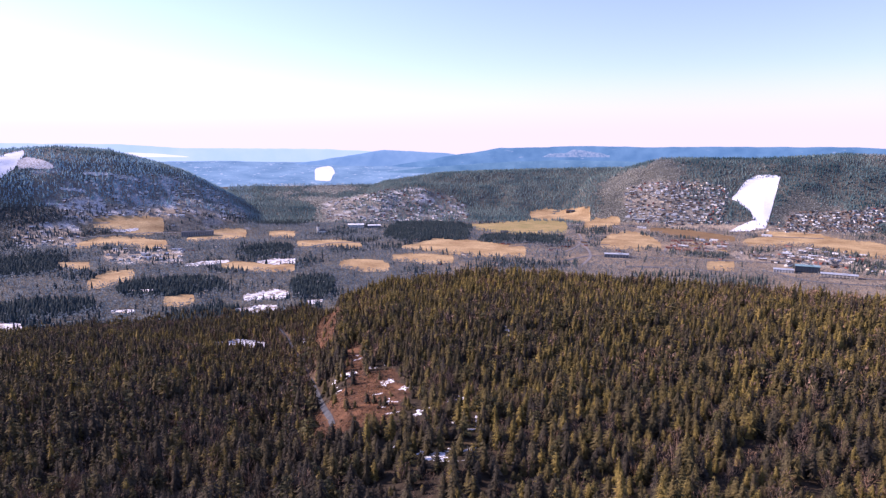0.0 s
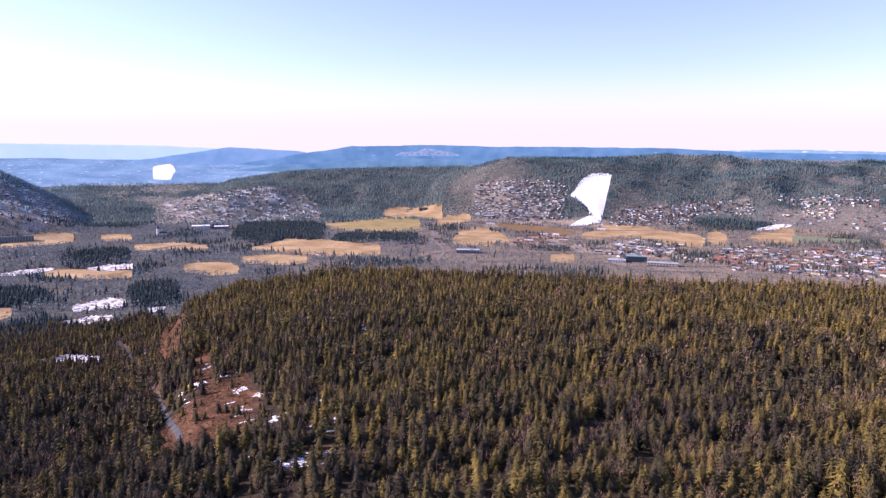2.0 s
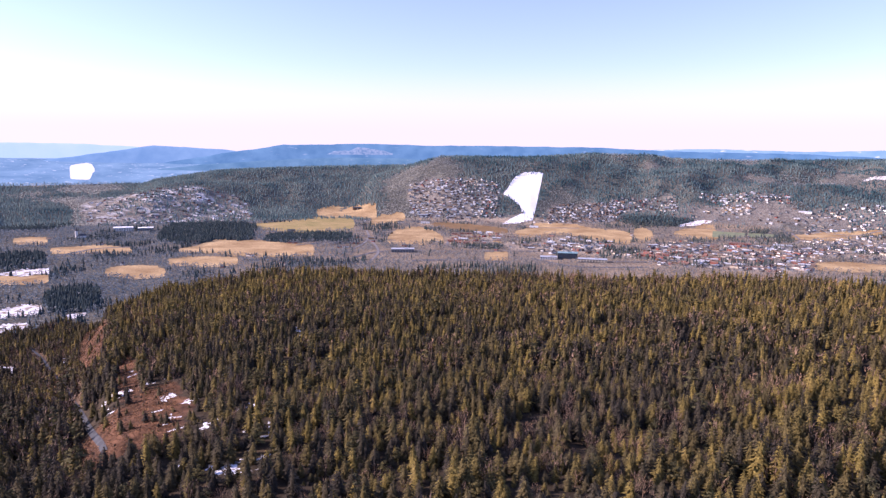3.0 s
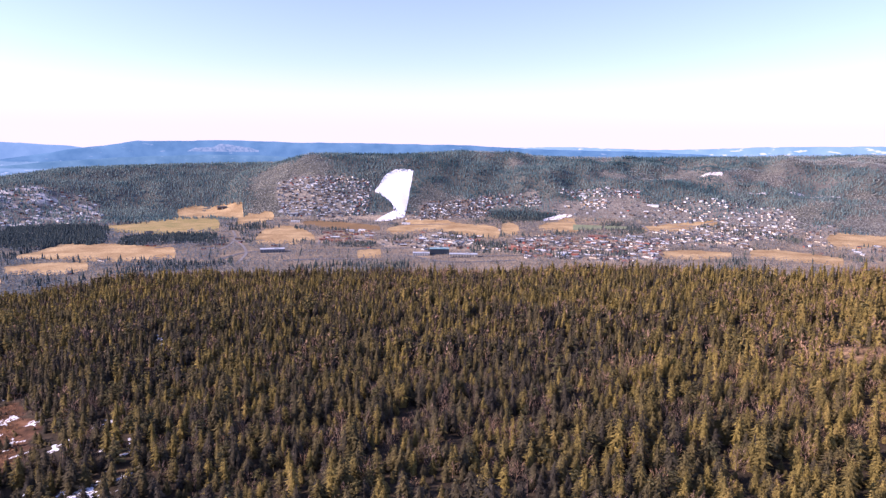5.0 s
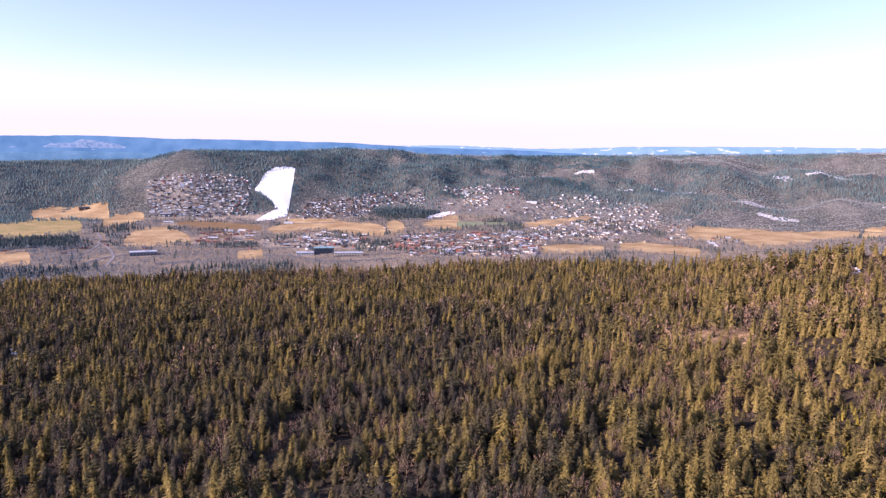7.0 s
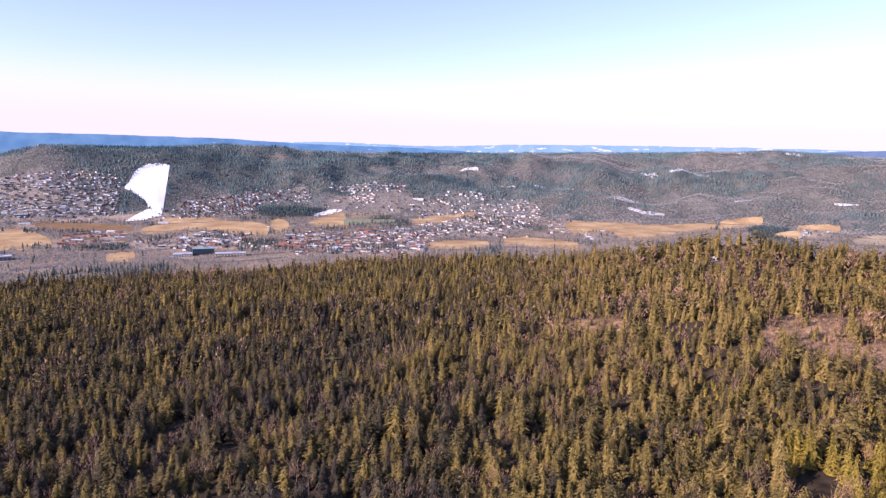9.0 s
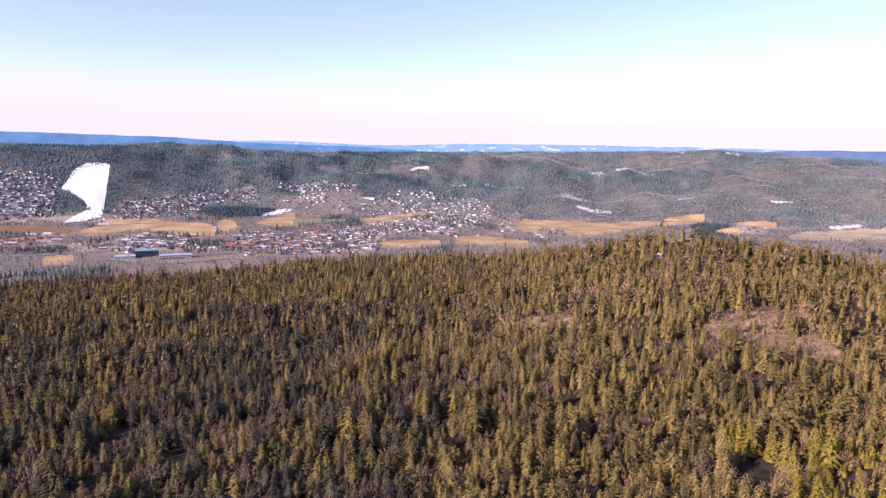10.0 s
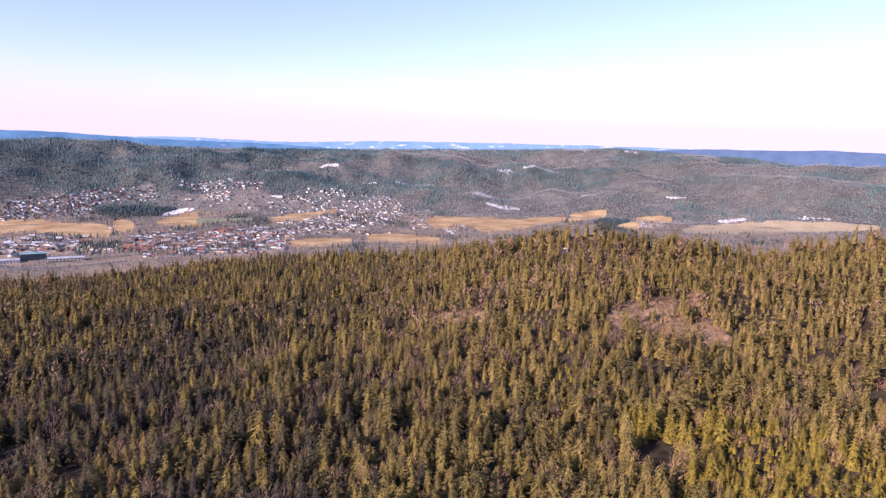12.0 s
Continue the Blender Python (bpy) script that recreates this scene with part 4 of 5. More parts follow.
# tone by azimuth puts backlit dark (left) and front-lit brightness (right) into the trees
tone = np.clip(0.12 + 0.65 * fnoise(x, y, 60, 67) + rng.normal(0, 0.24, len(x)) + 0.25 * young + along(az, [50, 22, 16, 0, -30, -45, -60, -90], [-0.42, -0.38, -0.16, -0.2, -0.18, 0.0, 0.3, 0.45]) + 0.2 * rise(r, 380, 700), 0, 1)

# the trees that stand nearest are things of their own
NEAR_R = 246.0
single = is_spruce & (r < NEAR_R) & (az > -92) & (az < 48)
order = np.where(single)[0]
order = order[np.argsort(r[order])][:300]
single = np.zeros(len(x), bool)
single[order] = True
NEAR_T = [spruce_template(18, 9, 100 + k, 6) for k in range(6)]
near_meshes = []
for tv, tf in NEAR_T:
    me = bpy.data.meshes.new("crown")
    me.from_pydata(tv.tolist(), [], tf.tolist())
    me.materials.append(SPRUCE_NEAR)
    near_meshes.append(me)
tv, tf = [], []
for k in range(7):
    a = 6.283 * k / 7
    tv += [(0.09 * math.cos(a), 0.09 * math.sin(a), 0.0), (0.02 * math.cos(a), 0.02 * math.sin(a), 0.96)]
    tf.append((2 * k, (2 * k + 2) % 14, (2 * k + 3) % 14, 2 * k + 1))
trunk_mesh = bpy.data.meshes.new("trunk")
trunk_mesh.from_pydata(tv, [], tf)
trunk_mesh.materials.append(BARK)
zs = ground_z(az, r)
for n, i in enumerate(order):
    tree = tagged(new("spruce_tree"), "olive-green spruce tree in dense hillside forest", "tree", "spruces on the near slope")
    tree.matrix_basis = pose(x[i], y[i], zs[i] - 0.3, rng.normal(0, 1.2), rng.normal(0, 1.2), rng.uniform(0, 360)) @ Matrix.Diagonal((reach[i], reach[i], height[i], 1))
    for nm, me in (("trunk", trunk_mesh), ("crown", near_meshes[n % 6])):
        new(nm, me).parent = tree

LOD1 = [bough_template(10, 8, 200 + k, 5) for k in range(12)]
LOD2 = [bough_template(7, 6, 300 + k) for k in range(14)]
LOD3 = [bough_template(5, 4, 340 + k) for k in range(14)]
SPLIT = 390.0
for k, (name, sel, tmpl) in enumerate((
    ("spruce_forest", is_spruce & ~single & (r < SPLIT), LOD1),
    ("spruce_forest_beyond", is_spruce & (r >= SPLIT) & (r < 640), LOD2),
    ("spruce_forest_crest", is_spruce & (r >= 640), LOD3),
)):
    sel = sel & ~young
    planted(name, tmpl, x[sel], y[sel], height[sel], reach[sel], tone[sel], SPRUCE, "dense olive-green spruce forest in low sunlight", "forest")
sel = is_spruce & young & ~single
planted("young_spruce_stand", LOD1, x[sel], y[sel], height[sel], reach[sel], np.clip(tone[sel] - 0.25, 0, 1), YOUNG, "bright yellow-green stand of young spruces", "forest")
for name, sel, clumps, leaves in (("pine_trees", is_pine & (r < 400), 7, 16), ("pine_trees_beyond", is_pine & (r >= 400), 5, 5)):
    planted(name, [pine_template(clumps, leaves, 400 + k) for k in range(6)], x[sel], y[sel], height[sel] * 0.95, reach[sel] * 1.15, tone[sel], PINE, "grey-green pines among the spruces", "forest")
for name, sel, blades, broad in (("birch_trees", is_birch & (r < 400), 90, 0.014), ("birch_trees_beyond", is_birch & (r >= 400), 24, 0.048)):
    planted(name, [twig_template(blades, 500 + k, broad) for k in range(7)], x[sel], y[sel], height[sel] * 0.9, reach[sel] * 1.15, tone[sel], TWIGS, "bare pinkish-brown birches among the spruces", "forest")

# slash and brush on the felled ground beside the forest road
bx, by, baz, br, brng = scatter(14, 24, 320, 1120, 2.3, 17)
bs = in_clearing(bx, by, ("felled",)) & ~near_road(baz, br, 2.5)
bx, by = bx[bs], by[bs]
hx, hy, haz, hr, hrng = scatter(-80, -48, 360, 500, 2.6, 18)
hs = in_clearing(hx, hy, ("heath",))
hx, hy = hx[hs], hy[hs]
hh = hrng.uniform(0.5, 2.0, len(hx))
planted("heath_brush", [twig_template(8, 570 + k, 0.12, False) for k in range(6)], hx, hy, hh, hh + 0.2, np.clip(hrng.normal(0.7, 0.25, len(hx)), 0, 1), TWIGS, "pale tan brush on an open rise in the forest", "brush", sink=0.1)
bh = brng.uniform(0.5, 2.1, len(bx))
planted("felled_brush", [twig_template(7, 560 + k, 0.16, False) for k in range(6)], bx, by, bh, bh * 1.1 + 0.2, np.clip(brng.normal(0.5, 0.3, len(bx)), 0, 1), BRUSH, "rust-brown slash and brush on felled ground", "brush", sink=0.1)

# low growth between the trees on the steepest near slope
ux, uy, uaz, ur, urng = scatter(-94, -60, 186, 340, 3.3, 13)
us = ~in_clearing(ux, uy, ("gap", "snow"))
ux, uy, u_young = ux[us], uy[us], in_clearing(ux[us], uy[us], ("young",))
uh = urng.uniform(1.8, 4.6, len(ux))
planted("young_spruces", [bough_template(4, 5, 360 + k) for k in range(8)], ux, uy, uh, uh * 0.34 + 0.3, np.clip(urng.normal(0.5, 0.22, len(ux)) + 0.3 * u_young, 0, 1), YOUNG, "young olive-green spruces growing between taller trees", "forest", sink=0.15)

# the valley: groves and hedgerows between the fields; spruce belts as (azimuth from, to, range from, to)
GROVES = [
    (36.9, 28.3, 1344, 1560), (46, 39.8, 1720, 2066), (27, 22.4, 1800, 2062), (15, 6.6, 2080, 2720), (6.6, -1.4, 2040, 2290),
    (-23.7, -30.3, 2666, 2978), (6.4, -1.3, 2046, 2200), (26.2, 20.6, 2600, 3400), (33, 26, 1110, 1230), (-65.5, -68.7, 2428, 2838),
    (-10.8, -14.5, 1900, 1960), (-22.8, -26, 1880, 2000), (46, 38, 1250, 1420), (23, 19, 1250, 1500),
]


def in_groves(az, r):
    hit = np.zeros(np.shape(az), bool)
    x, y = -np.sin(np.radians(az)) * r, np.cos(np.radians(az)) * r
    for a0, a1, r0, r1 in GROVES:
        u, w = 2 * (az - a0) / (a1 - a0) - 1, 2 * (r - r0) / (r1 - r0) - 1
        hit |= np.abs(u) ** 3 + np.abs(w) ** 3 < 1.25 - 0.8 * fnoise(x, y, 90, 95)
    return hit


x, y, az, r, rng = scatter(-92, 50, 1150, 2720, 9.8, 21)
v_spruce = fnoise(x, y, 150, 71)
v_any = fnoise(x, y, 110, 73)
quarter = in_quarters(az, r)
clear_way = on_roads(x, y)
free = ~in_strips(az, r) & ~clear_way & (rng.random(len(x)) < np.where(quarter, 0.5, np.where(v_any > 0.42, 0.88, 0.3)))
grove = in_groves(az, r)
free |= grove & ~in_strips(az, r) & ~clear_way & (rng.random(len(x)) < 0.95)
conifer = (grove & (rng.random(len(x)) < 0.9)) | ((v_spruce > along(az, [50, 20, 5, -5, -90], [0.52, 0.55, 0.59, 0.61, 0.62])) & (rng.random(len(x)) < 0.8)) | (rng.random(len(x)) < 0.035)
size = np.clip(rng.normal(11, 2.5, len(x)), 5, 17)
# tones sink to the bluer stops on the left, where haze is coloured in
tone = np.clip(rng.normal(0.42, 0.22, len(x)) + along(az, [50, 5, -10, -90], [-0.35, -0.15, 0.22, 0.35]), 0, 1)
CONES = [cone_template(5, 600 + k) for k in range(6)]
BUSHES = [twig_template(8, 700 + k, 0.15, False) for k in range(8)]
s = free & conifer
planted("valley_spruces", CONES, x[s], y[s], size[s] * 1.2, size[s] * 0.24, tone[s], HAZED_VALLEY_SPRUCE, "dark spruce groves between the valley fields", "trees", soft_edges=True)
wx, wy, waz, wr, wrng = scatter(-92, 50, 1130, 2700, 10.6, 25)
ws = ~in_strips(waz, wr) & ~on_roads(wx, wy) & ~in_groves(waz, wr) & ~in_quarters(waz, wr) & (fnoise(wx, wy, 120, 75) > along(waz, [50, 5, -8, -90], [0.36, 0.40, 0.52, 0.54]))
wx, wy, wh = wx[ws], wy[ws], np.clip(wrng.normal(11, 2.5, ws.sum()), 5, 17)
# the left copses draw on the haze-blue end of the stops
planted("valley_copses", [twig_template(8, 720 + k, 0.15, False) for k in range(8)], wx, wy, wh, wh * 0.36, np.clip(wrng.normal(0.3, 0.2, len(wx)) + along(waz[ws], [50, 5, -10, -90], [-0.25, -0.1, 0.3, 0.45]), 0, 1), HAZED_COPSE_TWIGS, "close-grown bare copses on the near valley floor", "trees")
gx, gy, gaz, gr, grng = scatter(-70, 48, 1100, 2800, 7.0, 23)
gs = in_groves(gaz, gr) & ~in_strips(gaz, gr) & ~on_roads(gx, gy) & ~in_quarters(gaz, gr)
gx, gy, gh = gx[gs], gy[gs], np.clip(grng.normal(13, 3, gs.sum()), 6, 20)
planted("spruce_groves", [cone_template(5, 660 + k, 1) for k in range(8)], gx, gy, gh, gh * 0.23, np.clip(grng.normal(0.35, 0.2, len(gx)), 0, 1), HAZED_VALLEY_SPRUCE, "dense dark spruce belts across the valley floor", "trees", soft_edges=True)
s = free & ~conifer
planted("valley_thickets", BUSHES, x[s], y[s], size[s] * 0.85, size[s] * 0.38, tone[s], HAZED_COPSE_TWIGS, "bare brown thickets and hedgerows in the valley, haze-blue to the left", "trees")

# the wooded hills round the valley
x, y, az, r, rng = scatter(-92, 50, 2720, 4420, 8.8, 31)
crest = along(az, [50, 28.5, 27.5, 9, -2, -7, -9.5, -16.6, -22, -28, -38, -48, -58, -67, -92], [3420, 3420, 3950, 3900, 3830, 3800, 3520, 3520, 3680, 3880, 4080, 4230, 4330, 4380, 4420])
quarter = in_quarters(az, r)
bare = fnoise(x, y, 240, 81)
brown = along(az, [50, 24, 19, 12, 4, -1.5, -5.5, -8.5, -11, -20, -35, -55, -75, -92], [0.1, 0.35, 0.5, 0.15, 0.08, 0.12, 0.55, 0.55, 0.33, 0.31, 0.36, 0.46, 0.52, 0.56])
grove = in_groves(az, r)
open_wood = (fnoise(az * 55, r, 170, 85) > np.where((az > 24) & (r < 3050), 0.52, 0.57)) & ((az > 26) | (az < -26))
leafless = ~grove & (bare * 0.86 + rng.random(len(x)) * 0.14 < brown + 0.03 + (r < 2900) * np.where(az > 24, 0.0, 0.10) + open_wood * 0.06)
free = (r < crest) & ~in_strips(az, r) & (rng.random(len(x)) < np.where(quarter, np.where(az > 24, 0.85, np.where(az > 5, 0.5, 0.66)), np.where(open_wood, np.where(az > 24, 0.66, 0.78), 0.97)))
size = np.clip(rng.normal(8.8, 2.6, len(x)), 4, 17)
# the left hill takes the palest, bluest stops, as haze put into its tone
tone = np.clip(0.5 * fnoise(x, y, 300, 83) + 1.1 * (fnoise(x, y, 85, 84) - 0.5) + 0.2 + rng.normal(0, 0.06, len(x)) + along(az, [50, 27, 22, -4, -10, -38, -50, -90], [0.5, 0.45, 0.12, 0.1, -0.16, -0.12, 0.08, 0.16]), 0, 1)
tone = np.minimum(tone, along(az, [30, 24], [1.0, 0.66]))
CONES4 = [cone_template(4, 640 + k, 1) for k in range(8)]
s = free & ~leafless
planted("hill_spruces", CONES4, x[s], y[s], size[s] * 1.75, size[s] * 0.33, tone[s], HAZED_SPRUCE, "dark spruce woods on the far hills, haze-blue in colour", "forest", sink=3.0, soft_edges=True)
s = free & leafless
planted("hill_thickets", [twig_template(5, 740 + k, 0.2, False) for k in range(8)], x[s], y[s], size[s] * 0.9, size[s] * 0.55, tone[s], HAZED_HILL_TWIGS, "bare deciduous woods on the far hills, haze-paled in colour", "forest")


# ---- houses ----
WALLS = {
    "white": plain_material("white_boards", (0.66, 0.64, 0.61)), "red": plain_material("red_boards", (0.27, 0.085, 0.062)),
    "ochre": plain_material("ochre_boards", (0.46, 0.31, 0.15)), "brown": plain_material("brown_boards", (0.12, 0.075, 0.05)),
    "grey": plain_material("grey_boards", (0.21, 0.22, 0.235)), "cream": plain_material("cream_boards", (0.55, 0.47, 0.36)),
}
ROOFS = {
    "slate": plain_material("dark_slates", (0.075, 0.078, 0.085), 0.6), "tile": plain_material("red_tiles", (0.235, 0.125, 0.095)),
    "pale": plain_material("pale_metal_roof", (0.44, 0.46, 0.49), 0.4), "rust": plain_material("brown_tiles", (0.15, 0.105, 0.085)),
}
GLASS = plain_material("dark_window_glass", (0.03, 0.04, 0.055), 0.1, 0.1, 0.6)
CHIMNEY = plain_material("chimney_brick", (0.22, 0.13, 0.10))


def box_mesh(name, size, material, at=(0, 0, 0)):
    me = bpy.data.meshes.new(name)
    bm = bmesh.new()
    bmesh.ops.create_cube(bm, size=1, matrix=Matrix.Translation((at[0], at[1], at[2] + size[2] / 2)) @ Matrix.Diagonal((*size, 1)))
    bm.to_mesh(me)
    bm.free()
    me.materials.append(material)
    return me


WALL_FACES = [(0, 1, 5, 4), (2, 3, 7, 6), (1, 2, 6, 9, 5), (3, 0, 4, 8, 7)]
ROOF_FACES = [(3, 9, 10, 4), (4, 10, 11, 5), (1, 7, 6, 0), (2, 8, 7, 1), (0, 3, 4, 1), (1, 4, 5, 2), (7, 10, 9, 6), (8, 11, 10, 7), (0, 6, 9, 3), (5, 11, 8, 2)]


def gable_mesh(name, l, d, h, rise_, material):
    """Walls of a house with gable ends, sunk a little into the slope."""
    me = bpy.data.meshes.new(name)
    v, f = house_shell(l, d, h, rise_)[0]
    me.from_pydata(v, [], f)
    me.materials.append(material)
    return me


def roof_mesh(name, l, d, h, rise_, material):
    """Two roof slopes with eaves and thickness."""
    me = bpy.data.meshes.new(name)
    v, f = house_shell(l, d, h, rise_)[1]
    me.from_pydata(v, [], f)
    me.materials.append(material)
    return me


PALETTES = {
    "farm": [("white", "slate"), ("red", "slate"), ("white", "rust"), ("brown", "slate"), ("cream", "rust")],
    "mixed": [("white", "slate"), ("grey", "pale"), ("brown", "slate"), ("grey", "slate"), ("white", "pale"), ("grey", "rust"), ("cream", "slate"), ("brown", "pale"), ("grey", "pale"), ("red", "slate"), ("brown", "slate")],
    "dark": [("brown", "slate"), ("grey", "slate"), ("brown", "rust"), ("brown", "slate"), ("grey", "rust"), ("grey", "pale"), ("white", "slate")],
    "shade": [("grey", "slate"), ("brown", "pale"), ("white", "pale"), ("grey", "pale"), ("white", "slate")],
    "row": [("red", "tile"), ("red", "rust"), ("red", "tile"), ("white", "pale"), ("ochre", "rust"), ("white", "slate")],
    "red": [("white", "slate"), ("red", "rust"), ("cream", "rust"), ("grey", "pale"), ("brown", "rust"), ("grey", "slate"), ("brown", "slate"), ("brown", "pale"), ("white", "rust"), ("white", "slate"), ("red", "tile")],
    "orange": [("cream", "tile"), ("white", "rust"), ("white", "tile"), ("ochre", "rust"), ("white", "slate"), ("grey", "pale"), ("white", "pale")],
    "white": [("white", "slate"), ("white", "pale"), ("brown", "rust"), ("grey", "slate"), ("brown", "slate"), ("cream", "rust"), ("cream", "slate"), ("grey", "pale"), ("white", "rust"), ("grey", "slate")],
}
SAY = {"white": "white wooden house", "red": "dark red wooden house", "ochre": "ochre wooden house", "brown": "brown wooden house", "grey": "grey wooden house", "cream": "cream-coloured house",
       "slate": "dark slate roof", "tile": "orange-red tiled roof", "pale": "pale metal roof", "rust": "brown tiled roof"}
HOUSE_SIZES = [(9.5, 7.4, 3.6, 2.4), (11.0, 7.8, 3.2, 2.2), (8.4, 7.0, 4.0, 2.6), (19, 8.6, 4.3, 1.9), (27, 9.0, 4.6, 1.9)]
house_cache = {}


def house_shell(l, d, h, ri, over=0.6, thick=0.3):
    """Corner points and faces of a house's walls and of its roof."""
    x0, y0 = l / 2, d / 2
    wall_v = [(-x0, -y0, -3), (x0, -y0, -3), (x0, y0, -3), (-x0, y0, -3), (-x0, -y0, h), (x0, -y0, h), (x0, y0, h), (-x0, y0, h), (-x0, 0, h + ri), (x0, 0, h + ri)]
    x1, y1, e = x0 + over, y0 + over, h - ri * over / (d / 2)
    roof_v = []
    for sx in (-1, 1):
        for up in (0, thick):
            roof_v += [(sx * x1, -y1, e + up), (sx * x1, 0, h + ri + up), (sx * x1, y1, e + up)]
    return (wall_v, WALL_FACES), (roof_v, ROOF_FACES)


def far_houses(where, found):
    """The houses of a quarter too far off to be told apart, in one mesh."""
    mats, vv, ff, mi = [], [], [], []
    for wall, roof, k, at, turn in found:
        c, sn = math.cos(radians(turn)), math.sin(radians(turn))
        for (tv, tf), mat in zip(house_shell(*HOUSE_SIZES[k]), (WALLS[wall], ROOFS[roof])):
            if mat not in mats:
                mats.append(mat)
            o, m = len(vv), mats.index(mat)
            vv += [(at[0] + x_ * c - y_ * sn, at[1] + x_ * sn + y_ * c, at[2] + z_) for x_, y_, z_ in tv]
            ff += [[o + q for q in f_] for f_ in tf]
            mi += [m] * len(tf)
    me = bpy.data.meshes.new("distant_houses")
    me.from_pydata(vv, [], ff)
    for mat in mats:
        me.materials.append(mat)
    me.polygons.foreach_set("material_index", mi)
    tagged(new("distant_houses", me), "distant wooden houses of the " + where, "houses", kind="stuff")


def house(wall, roof, size_index, at, turn, where):
    key = (wall, roof, size_index)
    l, d, h, ri = HOUSE_SIZES[size_index]
    if key not in house_cache:
        house_cache[key] = (gable_mesh("wall", l, d, h, ri, WALLS[wall]), roof_mesh("roof", l, d, h, ri, ROOFS[roof]), box_mesh("chimney", (0.9, 0.9, 2.0), CHIMNEY, (l * 0.2, d * 0.12, h + ri * 0.7)))
    ob = tagged(new("house"), f"{SAY[wall]} with {SAY[roof]} in the valley", "house", "houses of the " + where)
    ob.matrix_basis = pose(*at, 0, 0, turn)
    for nm, me in zip(("wall", "roof", "chimney"), house_cache[key]):
        new(nm, me).parent = ob
    return ob


# long terraces and larger houses: (azimuth, range, length, wall, roof)
TERRACES = [
    (-9.93, 2062, 34, "red", "tile"), (-10.83, 2026, 40, "red", "tile"), (-10.1, 2250, 36, "red", "rust"), (-11.1, 2270, 44, "red", "rust"),
    (-12.1, 2286, 30, "white", "pale"), (-11.76, 2138, 40, "ochre", "rust"), (-10.84, 2110, 30, "grey", "pale"), (-12.84, 2042, 22, "white", "slate"),
    (-13.8, 2126, 28, "grey", "pale"), (-15.05, 2158, 30, "cream", "rust"), (-26.17, 1858, 30, "red", "tile"), (-27.0, 1854, 34, "red", "tile"),
    (-27.84, 1886, 34, "red", "tile"), (-27.5, 1834, 30, "red", "tile"), (-15.9, 2514, 30, "grey", "slate"), (-17.0, 2510, 32, "white", "pale"),
    (-5.3, 2614, 24, "white", "slate"), (-6.6, 2642, 26, "grey", "slate"), (-7.46, 2602, 34, "white", "pale"), (-38.1, 2910, 46, "white", "pale"),
]


def terrace(az, r, l, wall, roof):
    ob = tagged(new("terraced_house"), f"long {SAY[wall]} with {SAY[roof]}", "house", "long terraced houses in the valley")
    p = place(az, r)
    ob.matrix_basis = pose(p.x, p.y, p.z, 0, 0, az - 16 + 7 * math.sin(r))
    new("wall", gable_mesh("wall", l, 10, 5.0, 2.4, WALLS[wall])).parent = ob
    new("roof", roof_mesh("roof", l, 10, 5.0, 2.4, ROOFS[roof])).parent = ob
    for k in range(int(l // 12)):
        new("chimney", box_mesh("chimney", (1.0, 1.0, 2.2), CHIMNEY, (-l / 2 + 6 + 12 * k, 1.0, 6.6))).parent = ob
        new("door", box_mesh("door", (1.2, 0.2, 2.1), GLASS, (-l / 2 + 4 + 12 * k, -5.05, 0))).parent = ob
        new("window", box_mesh("window", (3.2, 0.2, 1.4), GLASS, (-l / 2 + 8 + 12 * k, -5.05, 1.6))).parent = ob


for t in TERRACES:
    terrace(*t)
spots = [(place(t[0], t[1]), t[2] * 0.5 + 11) for t in TERRACES]
g = random.Random(5)
house_rng = np.random.default_rng(5)
ALL_HOUSES = []
for where, a0, a1, r00, r01, r10, r11, n, kind in QUARTERS:
    turn0 = g.uniform(0, 180)
    u_, w_ = house_rng.random(n * 12), house_rng.random(n * 12)
    az_ = a0 + (a1 - a0) * u_
    r_ = (r00 + (r10 - r00) * u_) * (1 - w_) + (r01 + (r11 - r01) * u_) * w_
    # streets that follow the slope
    bow = 30 * np.sin(az_ * 0.9 + turn0) + 14 * np.sin(az_ * 2.3)
    r_ = np.where(r_ > 2450, 31 * np.round((r_ + bow) / 31) - bow + house_rng.uniform(-12, 12, len(r_)), r_)
    fits = ~in_strips(az_, r_) & (in_quarters(az_, r_) | (kind == "farm"))
    az_, r_ = az_[fits], r_[fits]
    x_, y_, z_ = -np.sin(np.radians(az_)) * r_, np.cos(np.radians(az_)) * r_, ground_z(az_, r_)
    open_spot = np.ones(len(x_), bool)
    for q, wide in spots:
        open_spot &= np.hypot(x_ - q.x, y_ - q.y) > wide
    made = 0
    for k in range(len(x_)):
        if not open_spot[k] or made == n:
            continue
        made += 1
        open_spot &= np.hypot(x_ - x_[k], y_ - y_[k]) > 10.5
        wall, roof = g.choice(PALETTES[kind])
        street = turn0 + 40 * math.sin(x_[k] / 90) + 40 * math.sin(y_[k] / 120)
        size = g.choice((0, 1, 2, 0, 1, 2, 3) if r_[k] > 2450 else (0, 1, 1, 2, 3, 3, 4))
        turn = az_[k] - 24 + 16 * math.sin(street / 30) + g.choice((0, 0, 90)) + g.uniform(-22, 22)
        ALL_HOUSES.append((r_[k], where, wall, roof, size, (x_[k], y_[k], z_[k]), turn))
ALL_HOUSES.sort(key=lambda h: h[0])
for _, where, *spec in ALL_HOUSES[:295]:
    house(*spec, where)
for quarter_name in dict.fromkeys(h[1] for h in ALL_HOUSES[295:]):
    far_houses(quarter_name, [h[2:] for h in ALL_HOUSES[295:] if h[1] == quarter_name])


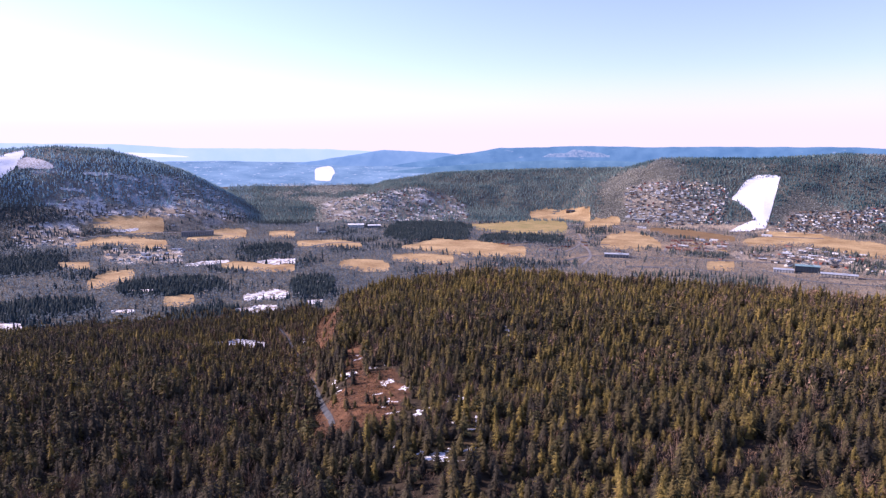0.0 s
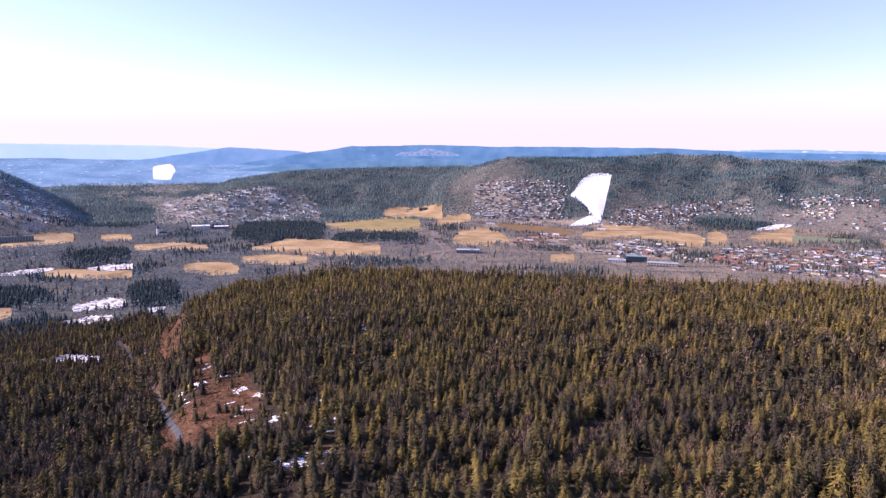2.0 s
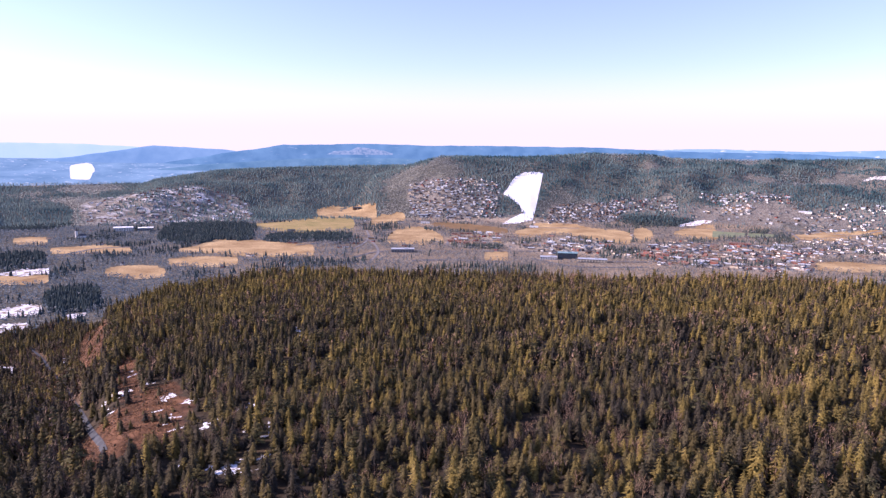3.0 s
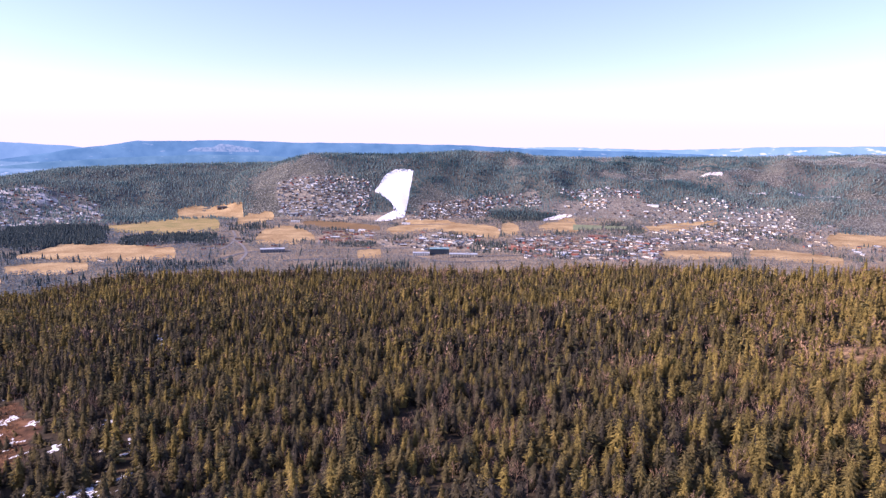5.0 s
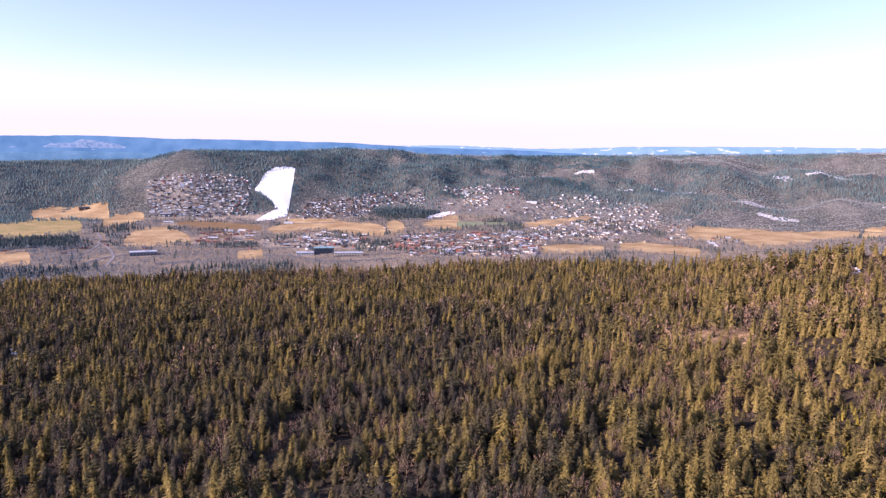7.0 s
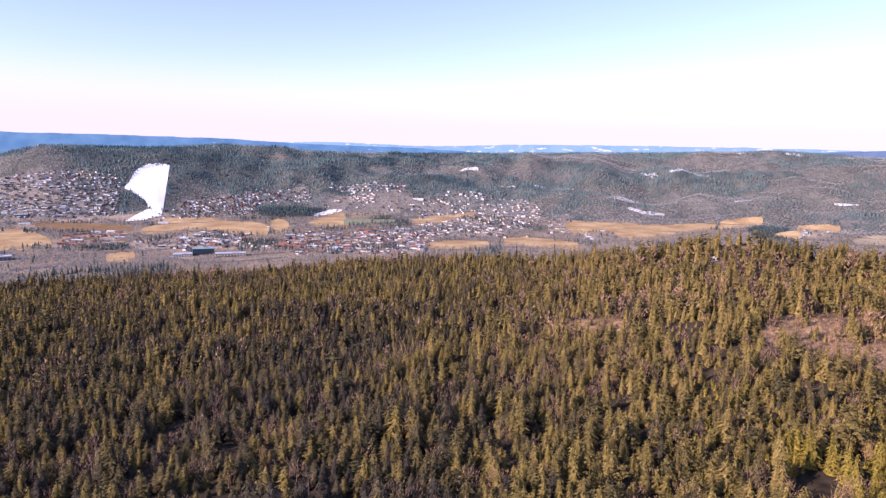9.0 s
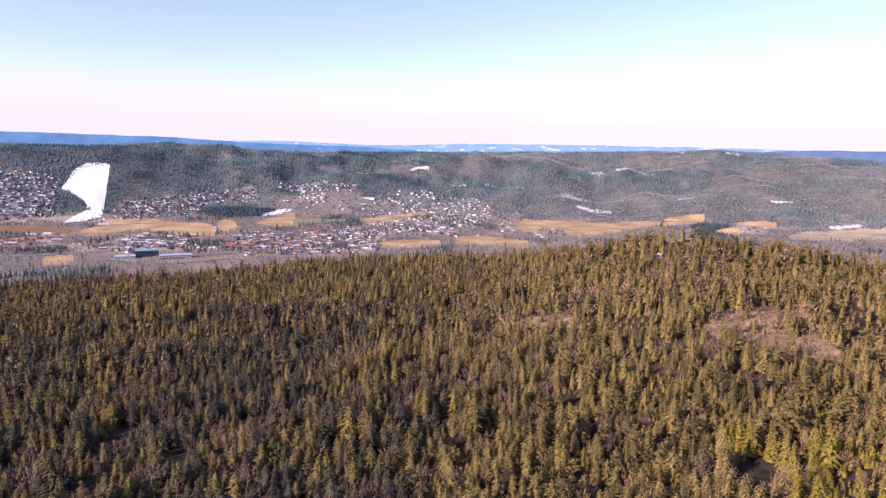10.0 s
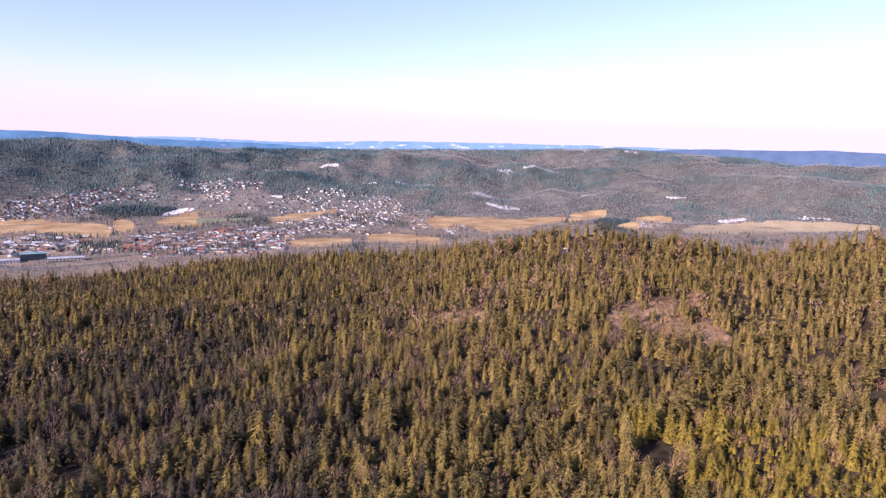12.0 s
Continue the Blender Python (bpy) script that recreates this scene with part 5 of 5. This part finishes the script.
def hall(name, label, category, az, r, l, d, h, wall, roof, turn=0.0, bays=0, trim=None):
    """A long flat-roofed building with a parapet and a band of windows."""
    ob = tagged(new(name), label, category)
    p = place(az, r)
    ob.matrix_basis = pose(p.x, p.y, p.z, 0, 0, az + turn)
    new("wall", box_mesh("wall", (l, d, h + 3), wall, (0, 0, -3))).parent = ob
    new("roof", box_mesh("roof", (l + 1.2, d + 1.2, 0.7), roof, (0, 0, h))).parent = ob
    new("roof_plant", box_mesh("roof_plant", (l * 0.16, d * 0.3, 1.8), roof, (l * 0.15, 0, h + 0.7))).parent = ob
    for k in range(bays):
        w = l / bays
        for lev in range(max(1, int(h // 3.4))):
            new("window", box_mesh("window", (w * 0.62, 0.3, 1.5), GLASS, (-l / 2 + w * (k + 0.5), -d / 2 - 0.05, 1.2 + lev * 3.2))).parent = ob
    return ob


SNOWY_ROOF = plain_material("snow_covered_roof", (0.80, 0.81, 0.83), 0.7, 0.05)
hall("office_block", "dark blue glass office block beside the railway", "office building", -19.97, 1765, 52, 26, 15, plain_material("blue_glass_wall", (0.035, 0.06, 0.09), 0.15, 0.2, 0.6), plain_material("sea_green_roof", (0.20, 0.34, 0.36), 0.5), bays=9)
hall("warehouse", "long low white warehouse beside the office block", "warehouse", -18.35, 1738, 44, 24, 7, WALLS["white"], ROOFS["pale"], bays=7)
hall("warehouse", "long low pale warehouse on the railway side", "warehouse", -22.1, 1722, 74, 24, 7, WALLS["cream"], ROOFS["pale"], bays=10)
hall("factory_hall", "white factory hall among the valley trees", "factory", 17.2, 2540, 62, 40, 12, WALLS["white"], SNOWY_ROOF, bays=8)
hall("factory_hall", "pale grey factory hall beside a white one", "factory", 15.6, 2535, 50, 34, 9, WALLS["grey"], SNOWY_ROOF, bays=7)
hall("apartment_block", "grey terraced apartment block in the valley", "apartment building", 30.3, 2392, 105, 24, 16, WALLS["grey"], ROOFS["slate"], bays=14)
hall("school_hall", "long hall with a bright orange-red roof", "hall", -33.7, 2214, 62, 26, 7, WALLS["red"], ROOFS["tile"], bays=8)
hall("sports_hall", "grey sports hall at the foot of the houses", "hall", -7.3, 2770, 40, 24, 8, WALLS["grey"], ROOFS["pale"], bays=6)
hall("factory_hall", "long grey hall with a pale roof by the railway", "factory", -5.48, 1826, 64, 26, 9, WALLS["grey"], ROOFS["pale"], bays=8)
hall("school_hall", "low grey school hall among the village houses", "hall", -36.75, 2238, 52, 24, 6, WALLS["grey"], ROOFS["pale"], bays=7)
hall("lift_house", "small brown lift house on top of the ski run", "lift house", -17.95, 3198, 14, 9, 6, WALLS["brown"], ROOFS["slate"], bays=3)


def barn(az, r, l, d, h, turn, label):
    ob = tagged(new("barn"), label, "barn")
    p = place(az, r)
    ob.matrix_basis = pose(p.x, p.y, p.z, 0, 0, turn)
    new("wall", gable_mesh("wall", l, d, h, 4.5, WALLS["brown"])).parent = ob
    new("roof", roof_mesh("roof", l, d, h, 4.5, ROOFS["slate"])).parent = ob
    new("door", box_mesh("door", (4.5, 0.3, 4.0), WALLS["white"], (0, -d / 2 - 0.1, 0))).parent = ob


barn(-1.5, 2972, 38, 16, 7, 8, "large dark barn on the edge of the meadow")
barn(4.15, 2334, 26, 12, 5, 10, "low farm barn beside the meadow road")

church = tagged(new("church"), "white country church with a dark pointed spire", "church")
p = place(20.14, 2380)
church.matrix_basis = pose(p.x, p.y, p.z, 0, 0, 30)
new("nave", gable_mesh("nave", 24, 11, 7, 5, WALLS["white"])).parent = church
new("roof", roof_mesh("roof", 24, 11, 7, 5, ROOFS["slate"])).parent = church
new("tower", box_mesh("tower", (8, 8, 23), WALLS["white"], (-14, 0, -1))).parent = church
mesh_object("spire", [(-18.4, -4.4, 22), (-9.6, -4.4, 22), (-9.6, 4.4, 22), (-18.4, 4.4, 22), (-14, 0, 38)], [(0, 1, 4), (1, 2, 4), (2, 3, 4), (3, 0, 4), (0, 3, 2, 1)], ROOFS["slate"], church)
